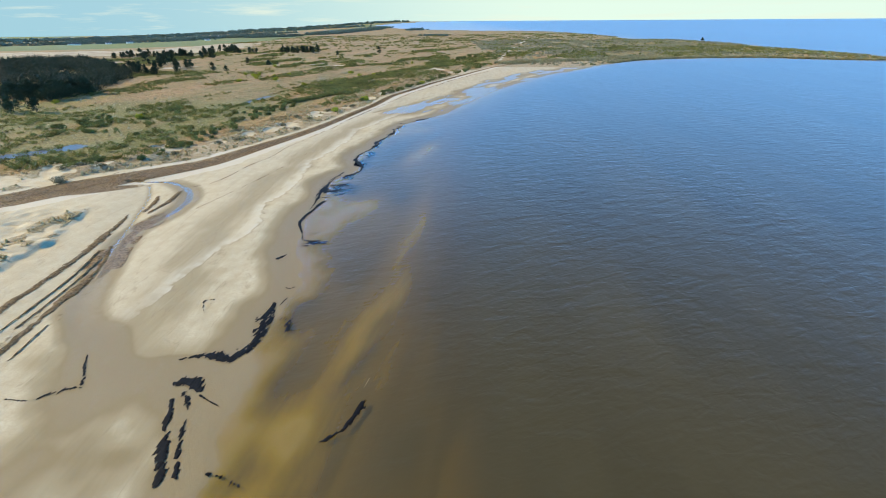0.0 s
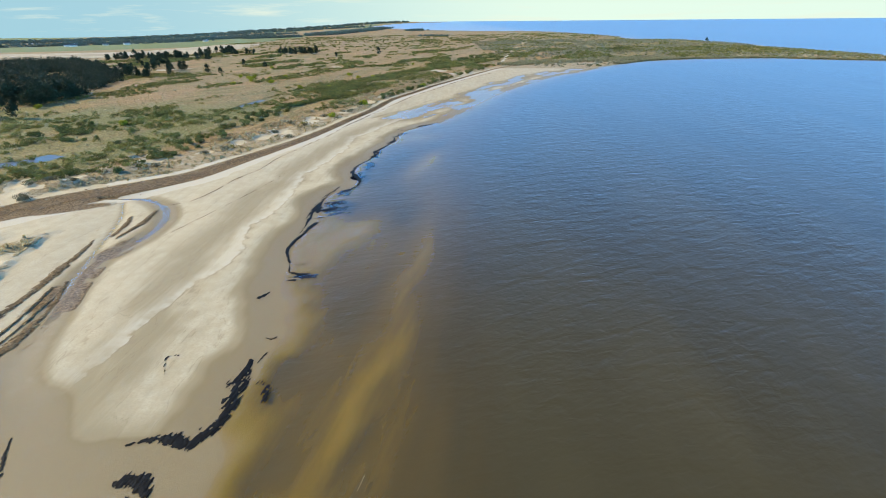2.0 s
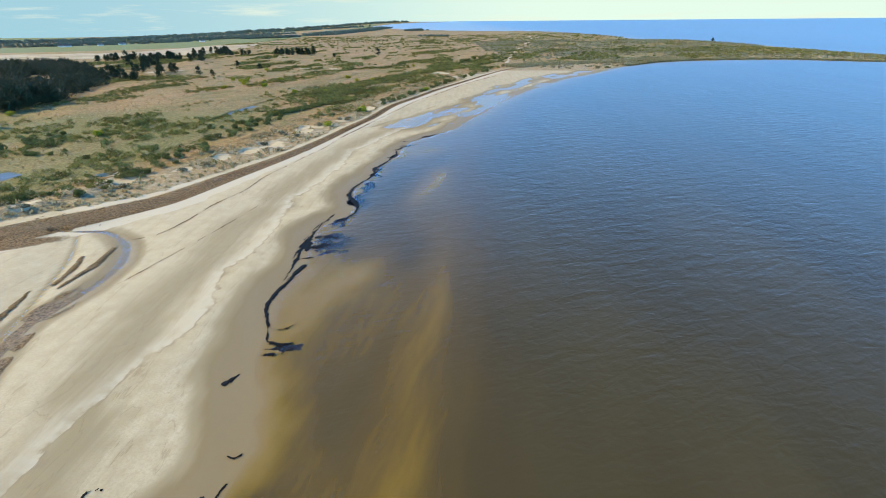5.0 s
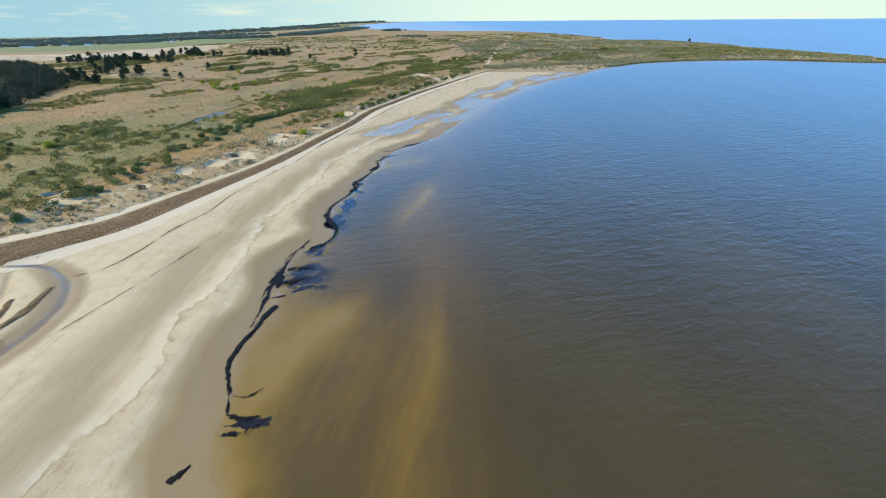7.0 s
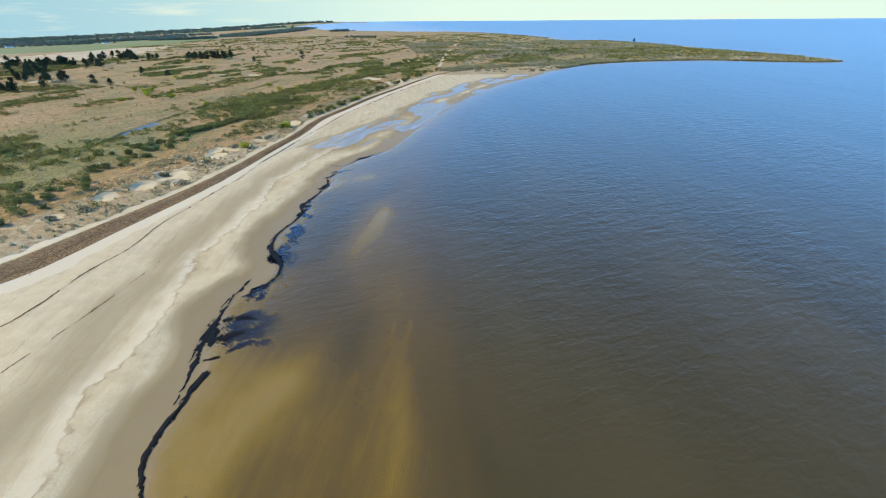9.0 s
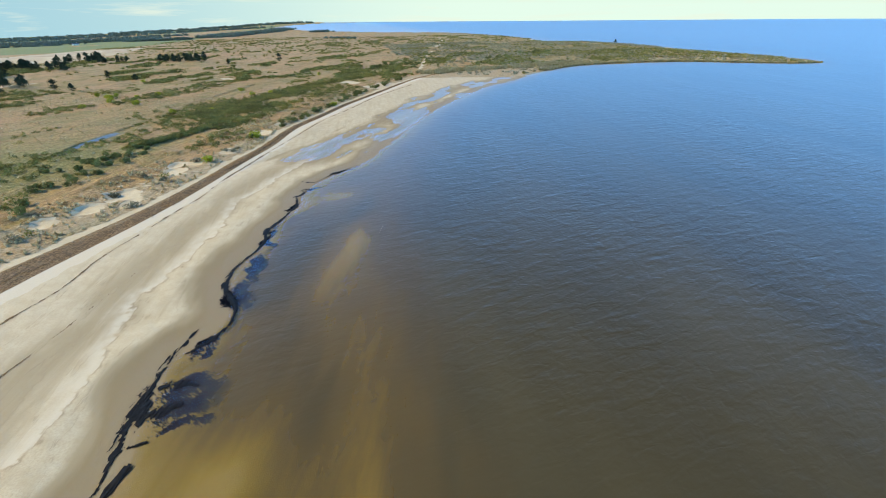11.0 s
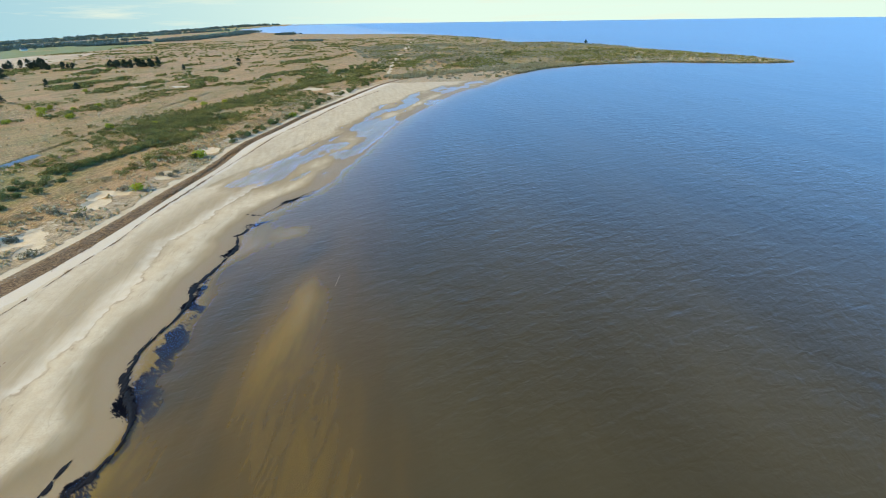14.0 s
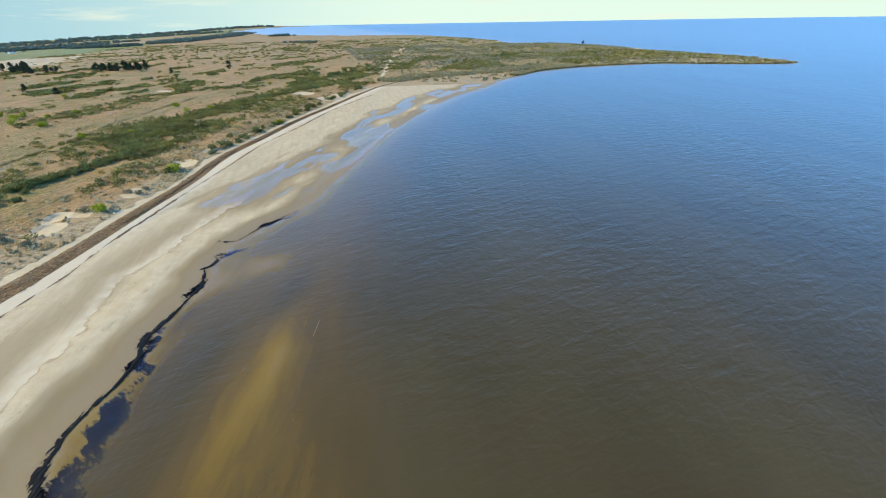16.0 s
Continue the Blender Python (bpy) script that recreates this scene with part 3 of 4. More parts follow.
    bay = smooth(78, 100, y)
    bed = 0.02 + 0.03 * bay + (0.32 - 0.04 * bay * smooth(160, 140, y)) * smooth(0, 11, tongue) + 0.14 * (n12 - 0.5)
    for cx, cy, a, b, turn, deep in BARS:
        bed = bed + 1.7 * deep * bell(x + 3 * (n12 - 0.5), y, cx, cy, a, b, turn)
    weed = np.zeros(x.shape)
    wx, wy = x + 5 * (value(x, y, 4, 15, 3) - 0.5), y + 6 * (value(x, y, 4, 16, 3) - 0.5)
    for cx, cy, a, b, turn in WEED_BED:
        weed = np.maximum(weed, bell(wx, wy, cx, cy, 1.15 * a, 1.15 * b, turn))
    mead = weed
    weed = np.clip(weed * (0.2 + 1.7 * value(x * 0.9 - y * 0.44, (x * 0.44 + y * 0.9) * 0.45, 1.5, 17, 4)), 0, 1)
    bed = bed * (1 - 0.8 * weed)
    bed = np.maximum(bed, 0.02 + 0.02 * smooth(0, 3, off))
    rough_edge = shelf + 5 * (n12 - 0.5) + 6 * (value(x * 2.2, y * 0.35, 6, 35, 3) - 0.5)
    bed = bed + 0.42 * smooth(5, -13, rough_edge) + 2.2 * smooth(-3, -30, rough_edge)
    z = np.where(d > 0, z, -bed * smooth(-0.3, 2.5 + 2.5 * (1 - bay), off) + 0.02 * smooth(1, 0, off))
    z = np.where(d > 0, z + swell(x, y), z)
    # covers
    f["shore"] = d
    f["wet"] = np.clip(-0.3 * smooth(-9, -3, band) +smooth(8, 3.5, d - 4 * (n12 - 0.5)) * 0.85 + 0.42 * np.exp(-((d - 17) / 4.5) ** 2) + smooth(0.10, 0.0, z) * 0.45
                       + 0.95 * smooth(w + 2.8, w + 0.4, cut) * smooth(0.04, 0.2, run) + 0.08 * flats + 0.75 * low * smooth(0.35, 0.7, value(x, y, 9, 22, 3)) + 0.12, 0, 1.2) * smooth(3, -2, band + width * 0.6)
    q, share2 = reach(x, y, LEDGE, True)
    f["ledge"] = np.where((share2 > 0.001) & (share2 < 0.999), q, 14.0) + 2.4 * (n4 - 0.5)
    f["blown"] = smooth(-width * 1.45 - 2.7, -width * 1.45 - 1.5, band + 2.5 * (n4 - 0.5)) * smooth(70, 110, y) * smooth(-1, 1, -band) + smooth(-0.5, 0.5, band - width) * smooth(4.5, 2.5, band - width) * smooth(172, 160, y) * smooth(-92, -84, x)
    f["fresh"] = smooth(58, 70, y) * smooth(246, 230, y) * smooth(3, 6, d) * smooth(-1, -5, band)
    f["swash"] = smooth(4, 8, d) * smooth(-1, -5, band)
    gap = 0.33 + 0.5 * smooth(-4, 5, dune + 5 * (n12 - 0.5))
    tufts = smooth(0.2, 2.4 + 1.5 * smooth(175, 160, y), band - width + 3 * (n4 - 0.5)) * (0.46 + 0.3 * n12)
    veg = np.maximum(gap * smooth(-6, 2, dune), tufts)
    for cx, cy, r, deep in HOLLOWS:
        veg = veg - 0.9 * smooth(1.35, 0.75, np.hypot(x - cx, (y - cy) * 0.75) / (r * (0.25 + 1.5 * value(x, y, 3.2, 14))))
    bare = smooth(0.66, 0.74, value(x, y, 30, 51, 4)) * smooth(320, 420, y) * smooth(900, 600, y)
    f["veg"] = np.clip(veg - 0.75 * bare, 0, 1) * smooth(1.0, 2.5, d) + 0.75 * hill * smooth(0.3, 0.5, value(x, y, 4, 36, 3)) * smooth(-90, -80, x)
    f["veg"] = np.where(y > 470, np.maximum(f["veg"], smooth(1.5, 6, d) * smooth(450, 500, y + 0.3 * x)), f["veg"])
    path, _ = reach(x, y, TRACK)
    f["veg"] = f["veg"] * smooth(0.6, 2.2, path + 2.5 * (n4 - 0.5))
    f["lush"] = smooth(0.36, 0.58, value(x * 0.94 - y * 0.34, (x * 0.34 + y * 0.94) * 0.4, 26, 61, 4)) * smooth(4, 30, dune) * (0.3 + 1.2 * smooth(300, 230, y)) + 0.6 * pen * value(x, y, 40, 62)
    f["lush"] = np.maximum(f["lush"], 0.8 * smooth(310, 240, y) * smooth(8, 20, dune) * (0.45 + 0.8 * n12))
    f["stubble"] = np.maximum(inside(x, y, STUBBLE), inside(x, y, STUBBLE_TIP))
    f["pasture"] = inside(x, y, PASTURE, 14) + smooth(1080, 1250, y) * smooth(-330, -430, x) * smooth(0.4, 0.55, value(x, y, 260, 63, 2))
    dead = smooth(width * 1.15, width * 0.8, np.abs(band)) * (0.55 + 0.5 * smooth(-0.6, 0.4, -band / width + 0.8 * (n4 - 0.5)))
    f["wrack"] = dead + 0.42 * smooth(2.4, 0.8, np.abs(rill - 2.4)) * (value(x, y, 3, 71) + 0.25) * smooth(128, 118, y) \
        + 0.55 * bank * smooth(0.5, 0.65, value(x, y, 7, 72)) * smooth(118, 108, y) * smooth(50, 70, y) + 0.85 * bell(x, y, -87, 123, 12, 3.4, 28)
    f["weed"] = np.clip(0.85 * weed + 0.2 * smooth(0.1, 0.5, mead), 0, 1)
    f["wrack"] = f["wrack"] + 0.5 * smooth(w * 1.0, w * 0.5, cut) * smooth(0.0, 0.06, run) * smooth(0.6, 0.4, run)
    f["landside"] = band
    reach_in = np.interp(y, [120, 160, 200, 240, 320], [24, 26, 19, 13, 9])
    f["foredune"] = smooth(reach_in * 1.2, reach_in * 0.8, band)
    return z, f


def axis(low, fine_low, fine_high, high, knots):
    """Grid lines: the steps named in knots (place, step), growing outside."""
    a = [fine_low]
    while a[-1] < fine_high:
        a.append(a[-1] + float(np.interp(a[-1], [k[0] for k in knots], [k[1] for k in knots])))
    s = knots[-1][1]
    while a[-1] < high:
        s *= 1.07
        a.append(min(a[-1] + s, high))
    s, b = knots[0][1], [fine_low]
    while b[-1] > low:
        s *= 1.16
        b.append(max(b[-1] - s, low))
    return np.array(b[:0:-1] + a)


XS = axis(-4900, -160, 60, 4900, [(-160, 1.6), (-104, 0.6), (8, 0.6), (60, 1.6)])
YS = axis(-4900, 26, 560, 4900, [(26, 0.5), (210, 0.55), (330, 1.1), (560, 2.4)])
GX, GY = np.meshgrid(XS, YS)
GZ, COVER = terrain(GX, GY)


def sheet(name, x, y, z, keep, fields, material):
    """One mesh from a grid, without the cells that keep rules out."""
    rows_n, cols_n = x.shape
    ids = np.arange(rows_n * cols_n).reshape(rows_n, cols_n)
    quads = np.stack([ids[:-1, :-1], ids[:-1, 1:], ids[1:, 1:], ids[1:, :-1]], -1)[keep]
    used, quads = np.unique(quads, return_inverse=True)
    quads = quads.reshape(-1, 4)
    mesh = quad_mesh(name, np.stack([x, y, z], -1).reshape(-1, 3)[used], quads, material, True)
    for key, values in fields.items():
        mesh.attributes.new(key, "FLOAT", "POINT").data.foreach_set("value", values.reshape(-1)[used].astype(np.float32))
    return mesh


def quad_mesh(name, points, quads, material, shade=False):
    mesh = bpy.data.meshes.new(name)
    mesh.vertices.add(len(points))
    mesh.vertices.foreach_set("co", np.asarray(points, np.float32).ravel())
    sides = quads.shape[1]
    mesh.loops.add(quads.size)
    mesh.loops.foreach_set("vertex_index", quads.astype(np.int32).ravel())
    mesh.polygons.add(len(quads))
    mesh.polygons.foreach_set("loop_start", np.arange(0, quads.size, sides, dtype=np.int32))
    mesh.polygons.foreach_set("use_smooth", np.full(len(quads), shade))
    mesh.materials.append(material)
    mesh.update(calc_edges=True)
    return mesh


# ---------------------------------------------------------------- ground and water
everywhere = np.ones((len(YS) - 1, len(XS) - 1), bool)
tagged(new("ground", sheet("ground", GX, GY, GZ, everywhere, COVER, GROUND)),
       "pale sand beach running into tawny heath and fields", "ground", "", "structure")

under = np.minimum(np.minimum(GZ[:-1, :-1], GZ[1:, 1:]), np.minimum(GZ[:-1, 1:], GZ[1:, :-1]))
shoreward = np.minimum(COVER["shore"][:-1, :-1], COVER["shore"][1:, 1:])
wet_cells = (under < 0.015) & ((shoreward < 75) & (GY[:-1, :-1] > -200) & (COVER["landside"][:-1, :-1] < -3) & (GX[:-1, :-1] > -100) | (shoreward < 1)) & (GY[:-1, :-1] < 4890)
water = tagged(new("water", sheet("water", GX, GY, swell(GX, GY), wet_cells, {"depth": np.maximum(0, -GZ)}, WATER)),
       "brown shallow bay water with fine wind ripples", "water", "", "structure")
water.visible_shadow = False


def grid_at(x, y, values=None):
    """Quick look-up on the grid, for many points."""
    v = GZ if values is None else values
    i = np.clip(np.searchsorted(XS, x) - 1, 0, len(XS) - 2)
    j = np.clip(np.searchsorted(YS, y) - 1, 0, len(YS) - 2)
    f, g = (x - XS[i]) / (XS[i + 1] - XS[i]), (y - YS[j]) / (YS[j + 1] - YS[j])
    return (v[j, i] * (1 - f) + v[j, i + 1] * f) * (1 - g) + (v[j + 1, i] * (1 - f) + v[j + 1, i + 1] * f) * g


# ---------------------------------------------------------------- builders of plants
def cards(centres, sizes, dice, stretch=1.0, upright=0.0):
    """Small leaf-like faces at the centres, turned at random. Returns points and faces."""
    n = len(centres)
    a = dice.normal(size=(n, 3))
    a[:, 2] += upright * 3
    a /= np.linalg.norm(a, axis=1)[:, None]
    b = np.cross(a, dice.normal(size=(n, 3)))
    b /= np.linalg.norm(b, axis=1)[:, None] + 1e-9
    s = np.asarray(sizes)[:, None]
    a, b = a * s * stretch * 0.5, b * s * 0.5
    pts = np.stack([centres - a - b * 0.5, centres - a * 0.2 + b, centres + a + b * 0.4, centres + a * 0.3 - b], 1)
    return pts.reshape(-1, 3), np.arange(4 * n).reshape(n, 4)


def mound(n, radius, height, dice, lobes=6, low=0.05):
    """Points in an uneven, lobed bush, mostly near its surface."""
    out = []
    for _ in range(lobes):
        ang, r = dice.uniform(0, 2 * math.pi), radius * dice.uniform(0.1, 0.62)
        c = np.array([r * math.cos(ang), r * math.sin(ang), height * dice.uniform(0.3, 0.62)])
        rad = np.array([radius * dice.uniform(0.38, 0.6)] * 2 + [height * dice.uniform(0.34, 0.5)])
        v = dice.normal(size=(n // lobes, 3))
        v /= np.linalg.norm(v, axis=1)[:, None]
        v *= dice.uniform(0.7, 1.05, (len(v), 1))
        out.append(c + v * rad)
    p = np.vstack(out)
    return p[p[:, 2] > low * height]


def limbs(name, ways, material):
    """Tapered branches, each a list of (point, radius), as one mesh."""
    bm = bmesh.new()
    for way in ways:
        rings = []
        for i, (c, r) in enumerate(way):
            c = Vector(c)
            ahead = (Vector(way[min(i + 1, len(way) - 1)][0]) - Vector(way[max(i - 1, 0)][0])).normalized()
            side = ahead.orthogonal().normalized()
            other = ahead.cross(side)
            rings.append([bm.verts.new(c + (side * math.cos(k * math.pi / 3) + other * math.sin(k * math.pi / 3)) * r) for k in range(6)])
        for lower, upper in zip(rings, rings[1:]):
            for k in range(6):
                bm.faces.new((lower[k], lower[(k + 1) % 6], upper[(k + 1) % 6], upper[k]))
        bm.faces.new(rings[-1])
    mesh = bpy.data.meshes.new(name)
    bm.to_mesh(mesh)
    bm.free()
    mesh.materials.append(material)
    return mesh


def part(name, mesh, parent, label=""):
    ob = new(name, mesh)
    ob.parent = parent
    return tagged(ob, label) if label else ob


def shrub_kind(material, label, category, seed, radius, height, leaf, count, lobes=7):
    dice = np.random.default_rng(seed)
    base = tagged(new("shrub"), label, category, "shrubs on the dunes and heath")
    pts = mound(count, radius, height, dice, lobes)
    part("foliage", quad_mesh("foliage", *cards(pts, dice.uniform(0.6, 1.3, len(pts)) * leaf, dice), material), base)
    ways = []
    for k in range(6):
        ang, r = 2 * math.pi * (k + dice.uniform(0, 0.6)) / 6, radius * dice.uniform(0.3, 0.7)
        ways.append([((0, 0, -0.1), 0.06), ((r * 0.4 * math.cos(ang), r * 0.4 * math.sin(ang), height * 0.35), 0.04),
                     ((r * math.cos(ang), r * math.sin(ang), height * 0.75), 0.015)])
    part("stems", limbs("stems", ways, BARK), base)
    return base


def pine_kind(seed, height, spread, count, leaf):
    dice = np.random.default_rng(seed)
    base = tagged(new("pine_tree"), "dark green maritime pine with a ragged crown", "tree", "pines of the plantation")
    sway = dice.uniform(-0.3, 0.3, 2)
    trunk = [((sway[0] * t, sway[1] * t, height * 0.97 * t - 0.15 * (t == 0)), 0.17 * (1 - t) + 0.02) for t in (0, 0.3, 0.6, 0.85, 1)]
    ways, tips = [trunk], []
    for k in range(16):
        t = dice.uniform(0.14, 0.97)
        ang, r = k * 2.4 + dice.uniform(-0.4, 0.4), spread * (1.12 - t) ** 0.6 * dice.uniform(0.55, 1.05)
        a = np.array([sway[0] * t, sway[1] * t, height * t])
        b = a + (r * math.cos(ang), r * math.sin(ang), r * dice.uniform(0.1, 0.45))
        ways.append([(tuple(a), 0.05), (tuple((a + b) / 2 + (0, 0, 0.1)), 0.03), (tuple(b), 0.012)])
        tips.append((b, r))
        tips.append(((a + b) / 2, r * 0.8))
    each = count // len(tips)
    pts = np.vstack([c + dice.normal(size=(each, 3)) * (0.30 * r + 0.22, 0.30 * r + 0.22, 0.22 * r + 0.2) for c, r in tips]
                    + [np.array([sway[0], sway[1], height]) + dice.normal(size=(each * 2, 3)) * (0.4, 0.4, 0.5)])
    part("trunk", limbs("trunk", ways, BARK), base)
    part("crown", quad_mesh("crown", *cards(pts, dice.uniform(0.6, 1.3, len(pts)) * leaf, dice), PINE), base)
    return base


def plant(kinds, spots, low, high, dice):
    """Copies of the kinds at spots of the plan, each with a turn and size of its own; the first ones are the originals."""
    spots = np.array(spots, float)
    heights = grid_at(spots[:, 0], spots[:, 1])
    for i, ((x, y), z) in enumerate(zip(spots, heights)):
        s = dice.uniform(low, high)
        m = pose(x, y, z - 0.05, 0, 0, dice.uniform(0, 360)) @ Matrix.Diagonal((s, s, s * dice.uniform(0.85, 1.15), 1))
        kind = kinds[i % len(kinds)]
        if i < len(kinds) and not kind.get("set"):
            kind.matrix_basis = m
            kind["set"] = True
        else:
            made = copy_thing(kind, Matrix.Identity(4))
            made.matrix_basis = m


def along(points, n, spread, dice):
    """n spots strewn along a line of the plan."""
    line = curve(points, 8)
    t = dice.uniform(0, len(line) - 1.001, n)
    i = t.astype(int)
    return line[i] + (line[i + 1] - line[i]) * (t - i)[:, None] + dice.normal(size=(n, 2)) * spread


# ---------------------------------------------------------------- shrubs on the foredune and in the heath
green_shrubs = [shrub_kind(GREEN, "dark green rounded thorn shrub on the dry heath", "shrub", 20 + i, r, h, 0.26, 460)
                for i, (r, h) in enumerate([(1.7, 1.9), (2.1, 1.7), (1.4, 1.5), (2.5, 2.0)])]
grey_shrubs = [shrub_kind(GREY, "grey-green sparse shrub on the sandy foredune", "shrub", 40 + i, r, h, 0.2, 420)
               for i, (r, h) in enumerate([(1.9, 1.2), (2.3, 1.4), (1.4, 1.0)])]
lime_shrubs = [shrub_kind(LIME, "yellow-green shrub in autumn leaf", "shrub", 60 + i, r, h, 0.34, 320)
               for i, (r, h) in enumerate([(1.7, 2.2), (2.0, 2.0), (1.5, 1.7)])]
LIME_AT = [(-48.3, 238.4), (-39.1, 273.3), (-11.1, 346), (-70, 342), (-59.7, 397), (-50.1, 403), (-25.8, 513), (-149.3, 485), (-116, 376), (-139.8, 411), (-69.4, 419), (-138.7, 402), (-115.9, 372), (-138.1, 364),
           (-116.4, 411), (-86.8, 337), (-199.1, 269.3), (-130.8, 222.5), (-150.5, 412), (-132, 383), (-124.8, 401), (-141.9, 405)]
GREY_AT = [(-43.3, 250.7), (-45.4, 252.4), (-42.3, 254.7), (-56.5, 197.4), (-61.8, 223.6), (-55.5, 219), (-101.1, 129.1), (-102.6, 130.7), (-97.3, 141.4), (-103.3, 142.4), (-107.3, 139.4), (-64.4, 207.5), (-52, 239), (-72.8, 179.9),
           (-39.9, 276.1), (-28.4, 301), (-31.6, 295.8), (-76.7, 173.6), (-84.5, 159)]
GREEN_AT = [(-24.3, 310), (-31.6, 294.7), (-18, 330), (-13.8, 339), (-22.2, 316), (-6.4, 380), (2.1, 399), (12.8, 417), (35.4, 472), (-40.4, 272.2), (-116.3, 409), (-122.5, 388), (-126.6, 379), (-168.9, 425), (-91.4, 150.7), (-89.7, 167.3),
            (-87.7, 169.4), (-98.5, 151.7), (-86.4, 194.1), (-85.2, 189.6), (-126.2, 197.4), (-112.5, 188.5), (-133.1, 194.1), (-117.5, 206.4), (-136.2, 194.1), (-128, 194.1), (-89.6, 161), (-84.8, 177.8)]
plant(lime_shrubs, LIME_AT, 1.0, 1.45, np.random.default_rng(1))
plant(grey_shrubs, GREY_AT, 0.8, 1.3, np.random.default_rng(2))
belts = [along(p, n, w, np.random.default_rng(100 + i)) for i, (p, n, w) in enumerate([
    ([(-32.6, 296.9), (-25.3, 315), (-18, 335), (-7.4, 363), (4.3, 393), (19.2, 428), (36.5, 468)], 46, 1.1),
    ([(-95.4, 150.7), (-88.8, 172.5), (-84.5, 197.4), (-79.4, 223.6), (-78.3, 254.7)], 34, 3.5),
    ([(-79.5, 261.4), (-74.5, 271.6), (-69.3, 280.4), (-64.2, 291.4), (-61.1, 304), (-62.3, 319)], 44, 2.0),
    ([(-153.1, 204.1), (-143.7, 215.5), (-129.7, 236.6), (-123, 250.2)], 34, 6.0),
    ([(-92, 228.3), (-85.4, 245.7), (-73, 252.4)], 16, 3.0),
    ([(-122.6, 150.7), (-108.4, 147.6), (-98.5, 152.7)], 12, 2.5)])]
headland = np.vstack([along(p, n, 7.0, np.random.default_rng(120 + i)) for i, (p, n) in enumerate([
    ([(212, 700), (232, 720), (252, 742)], 14), ([(40, 590), (58, 612)], 8), ([(18, 560), (30, 575)], 7), ([(150, 640), (178, 668)], 9), ([(330, 690), (352, 730)], 8)])])
plant(green_shrubs[:1], headland, 1.2, 2.0, np.random.default_rng(4))
plant(green_shrubs, np.vstack([GREEN_AT, *belts]), 0.55, 1.15, np.random.default_rng(3))


def strewn(name, spots, radius, height, leaf, each, material, label, category, dice, upright=0.0):
    """Very many low plants as one mesh: spots in the plan with their sizes."""
    spots = np.array(spots)
    z = grid_at(spots[:, 0], spots[:, 1])
    n = len(spots)
    size = dice.uniform(0.6, 1.3, n) * radius
    tall = dice.uniform(0.6, 1.3, n) * height
    v = dice.normal(size=(n, each, 3))
    v /= np.linalg.norm(v, axis=2)[:, :, None]
    v[:, :, 2] = np.abs(v[:, :, 2])
    v *= dice.uniform(0.55, 1.05, (n, each, 1)) * (0.75 + 0.5 * dice.random((n, each, 1)))
    p = np.empty((n, each, 3))
    p[:, :, 0] = spots[:, None, 0] + v[:, :, 0] * size[:, None]
    p[:, :, 1] = spots[:, None, 1] + v[:, :, 1] * size[:, None]
    p[:, :, 2] = z[:, None] + (0.08 + v[:, :, 2] * 0.9) * tall[:, None]
    p = p.reshape(-1, 3)
    mesh = quad_mesh(name, *cards(p, dice.uniform(0.6, 1.35, len(p)) * leaf, dice, 1.0 + upright, upright), material)
    return tagged(new(name, mesh), label, category, "", "stuff")


def scatter(x0, x1, y0, y1, n, dice, chance):
    """Spots in a rectangle of the plan, kept by chance(x, y)."""
    x, y = dice.uniform(x0, x1, n), dice.uniform(y0, y1, n)
    keep = dice.random(n) < chance(x, y)
    return np.stack([x[keep], y[keep]], 1)


def off_line(x, y, line, near, far):
    d, _ = reach(x, y, line)
    return smooth(far, near, d)


GLADE = [(-55.8, 290.3), (-41.2, 316), (-34, 361), (-66, 383), (-81.6, 340)]
THICKET = curve([(-72, 330), (-62.6, 355), (-47.9, 386), (-29.9, 425), (-8.6, 468), (21.5, 514)], 4)
INLAND_ROW = curve([(-215.4, 281.5), (-200.7, 317), (-191.4, 372), (-170.9, 414), (-149.7, 430), (-139.5, 478), (-118.4, 528), (-102.6, 588), (-67, 654), (-21.6, 681)], 4)
COAST_ROW = curve([(-43, 516), (6.5, 552), (64.8, 616), (108.2, 692), (163.1, 761)], 4)


def scrub_chance(x, y):
    c = COVER
    veg = grid_at(x, y, c["veg"])
    lump = value(x * 0.94 - y * 0.34, (x * 0.34 + y * 0.94) * 0.42, 20, 81, 4)
    base = 0.75 * smooth(0.555, 0.64, lump) + 0.004
    base = base + 0.9 * off_line(x, y, THICKET, 5.5, 9.5) * smooth(0.25, 0.45, value(x, y, 9, 82))
    base = base + 0.35 * off_line(x, y, INLAND_ROW, 3, 16) * smooth(0.35, 0.6, value(x, y, 14, 83))
    base = base + 0.35 * off_line(x, y, COAST_ROW, 10, 45) * smooth(0.4, 0.6, value(x, y, 20, 84))
    base = base + 0.45 * smooth(270, 230, y) * smooth(-78, -95, x) * smooth(0.38, 0.6, value(x, y, 16, 85))
    open_strip = off_line(x, y, curve([(-110.6, 300), (-100.8, 350), (-85.4, 417), (-53.7, 483)], 4), 8, 20)
    return base * smooth(11, 19, grid_at(x, y, c["landside"])) * smooth(0.35, 0.6, veg) * (1 - 0.85 * open_strip) * (1 - np.clip(grid_at(x, y, c["stubble"]) + grid_at(x, y, c["pasture"]), 0, 1))


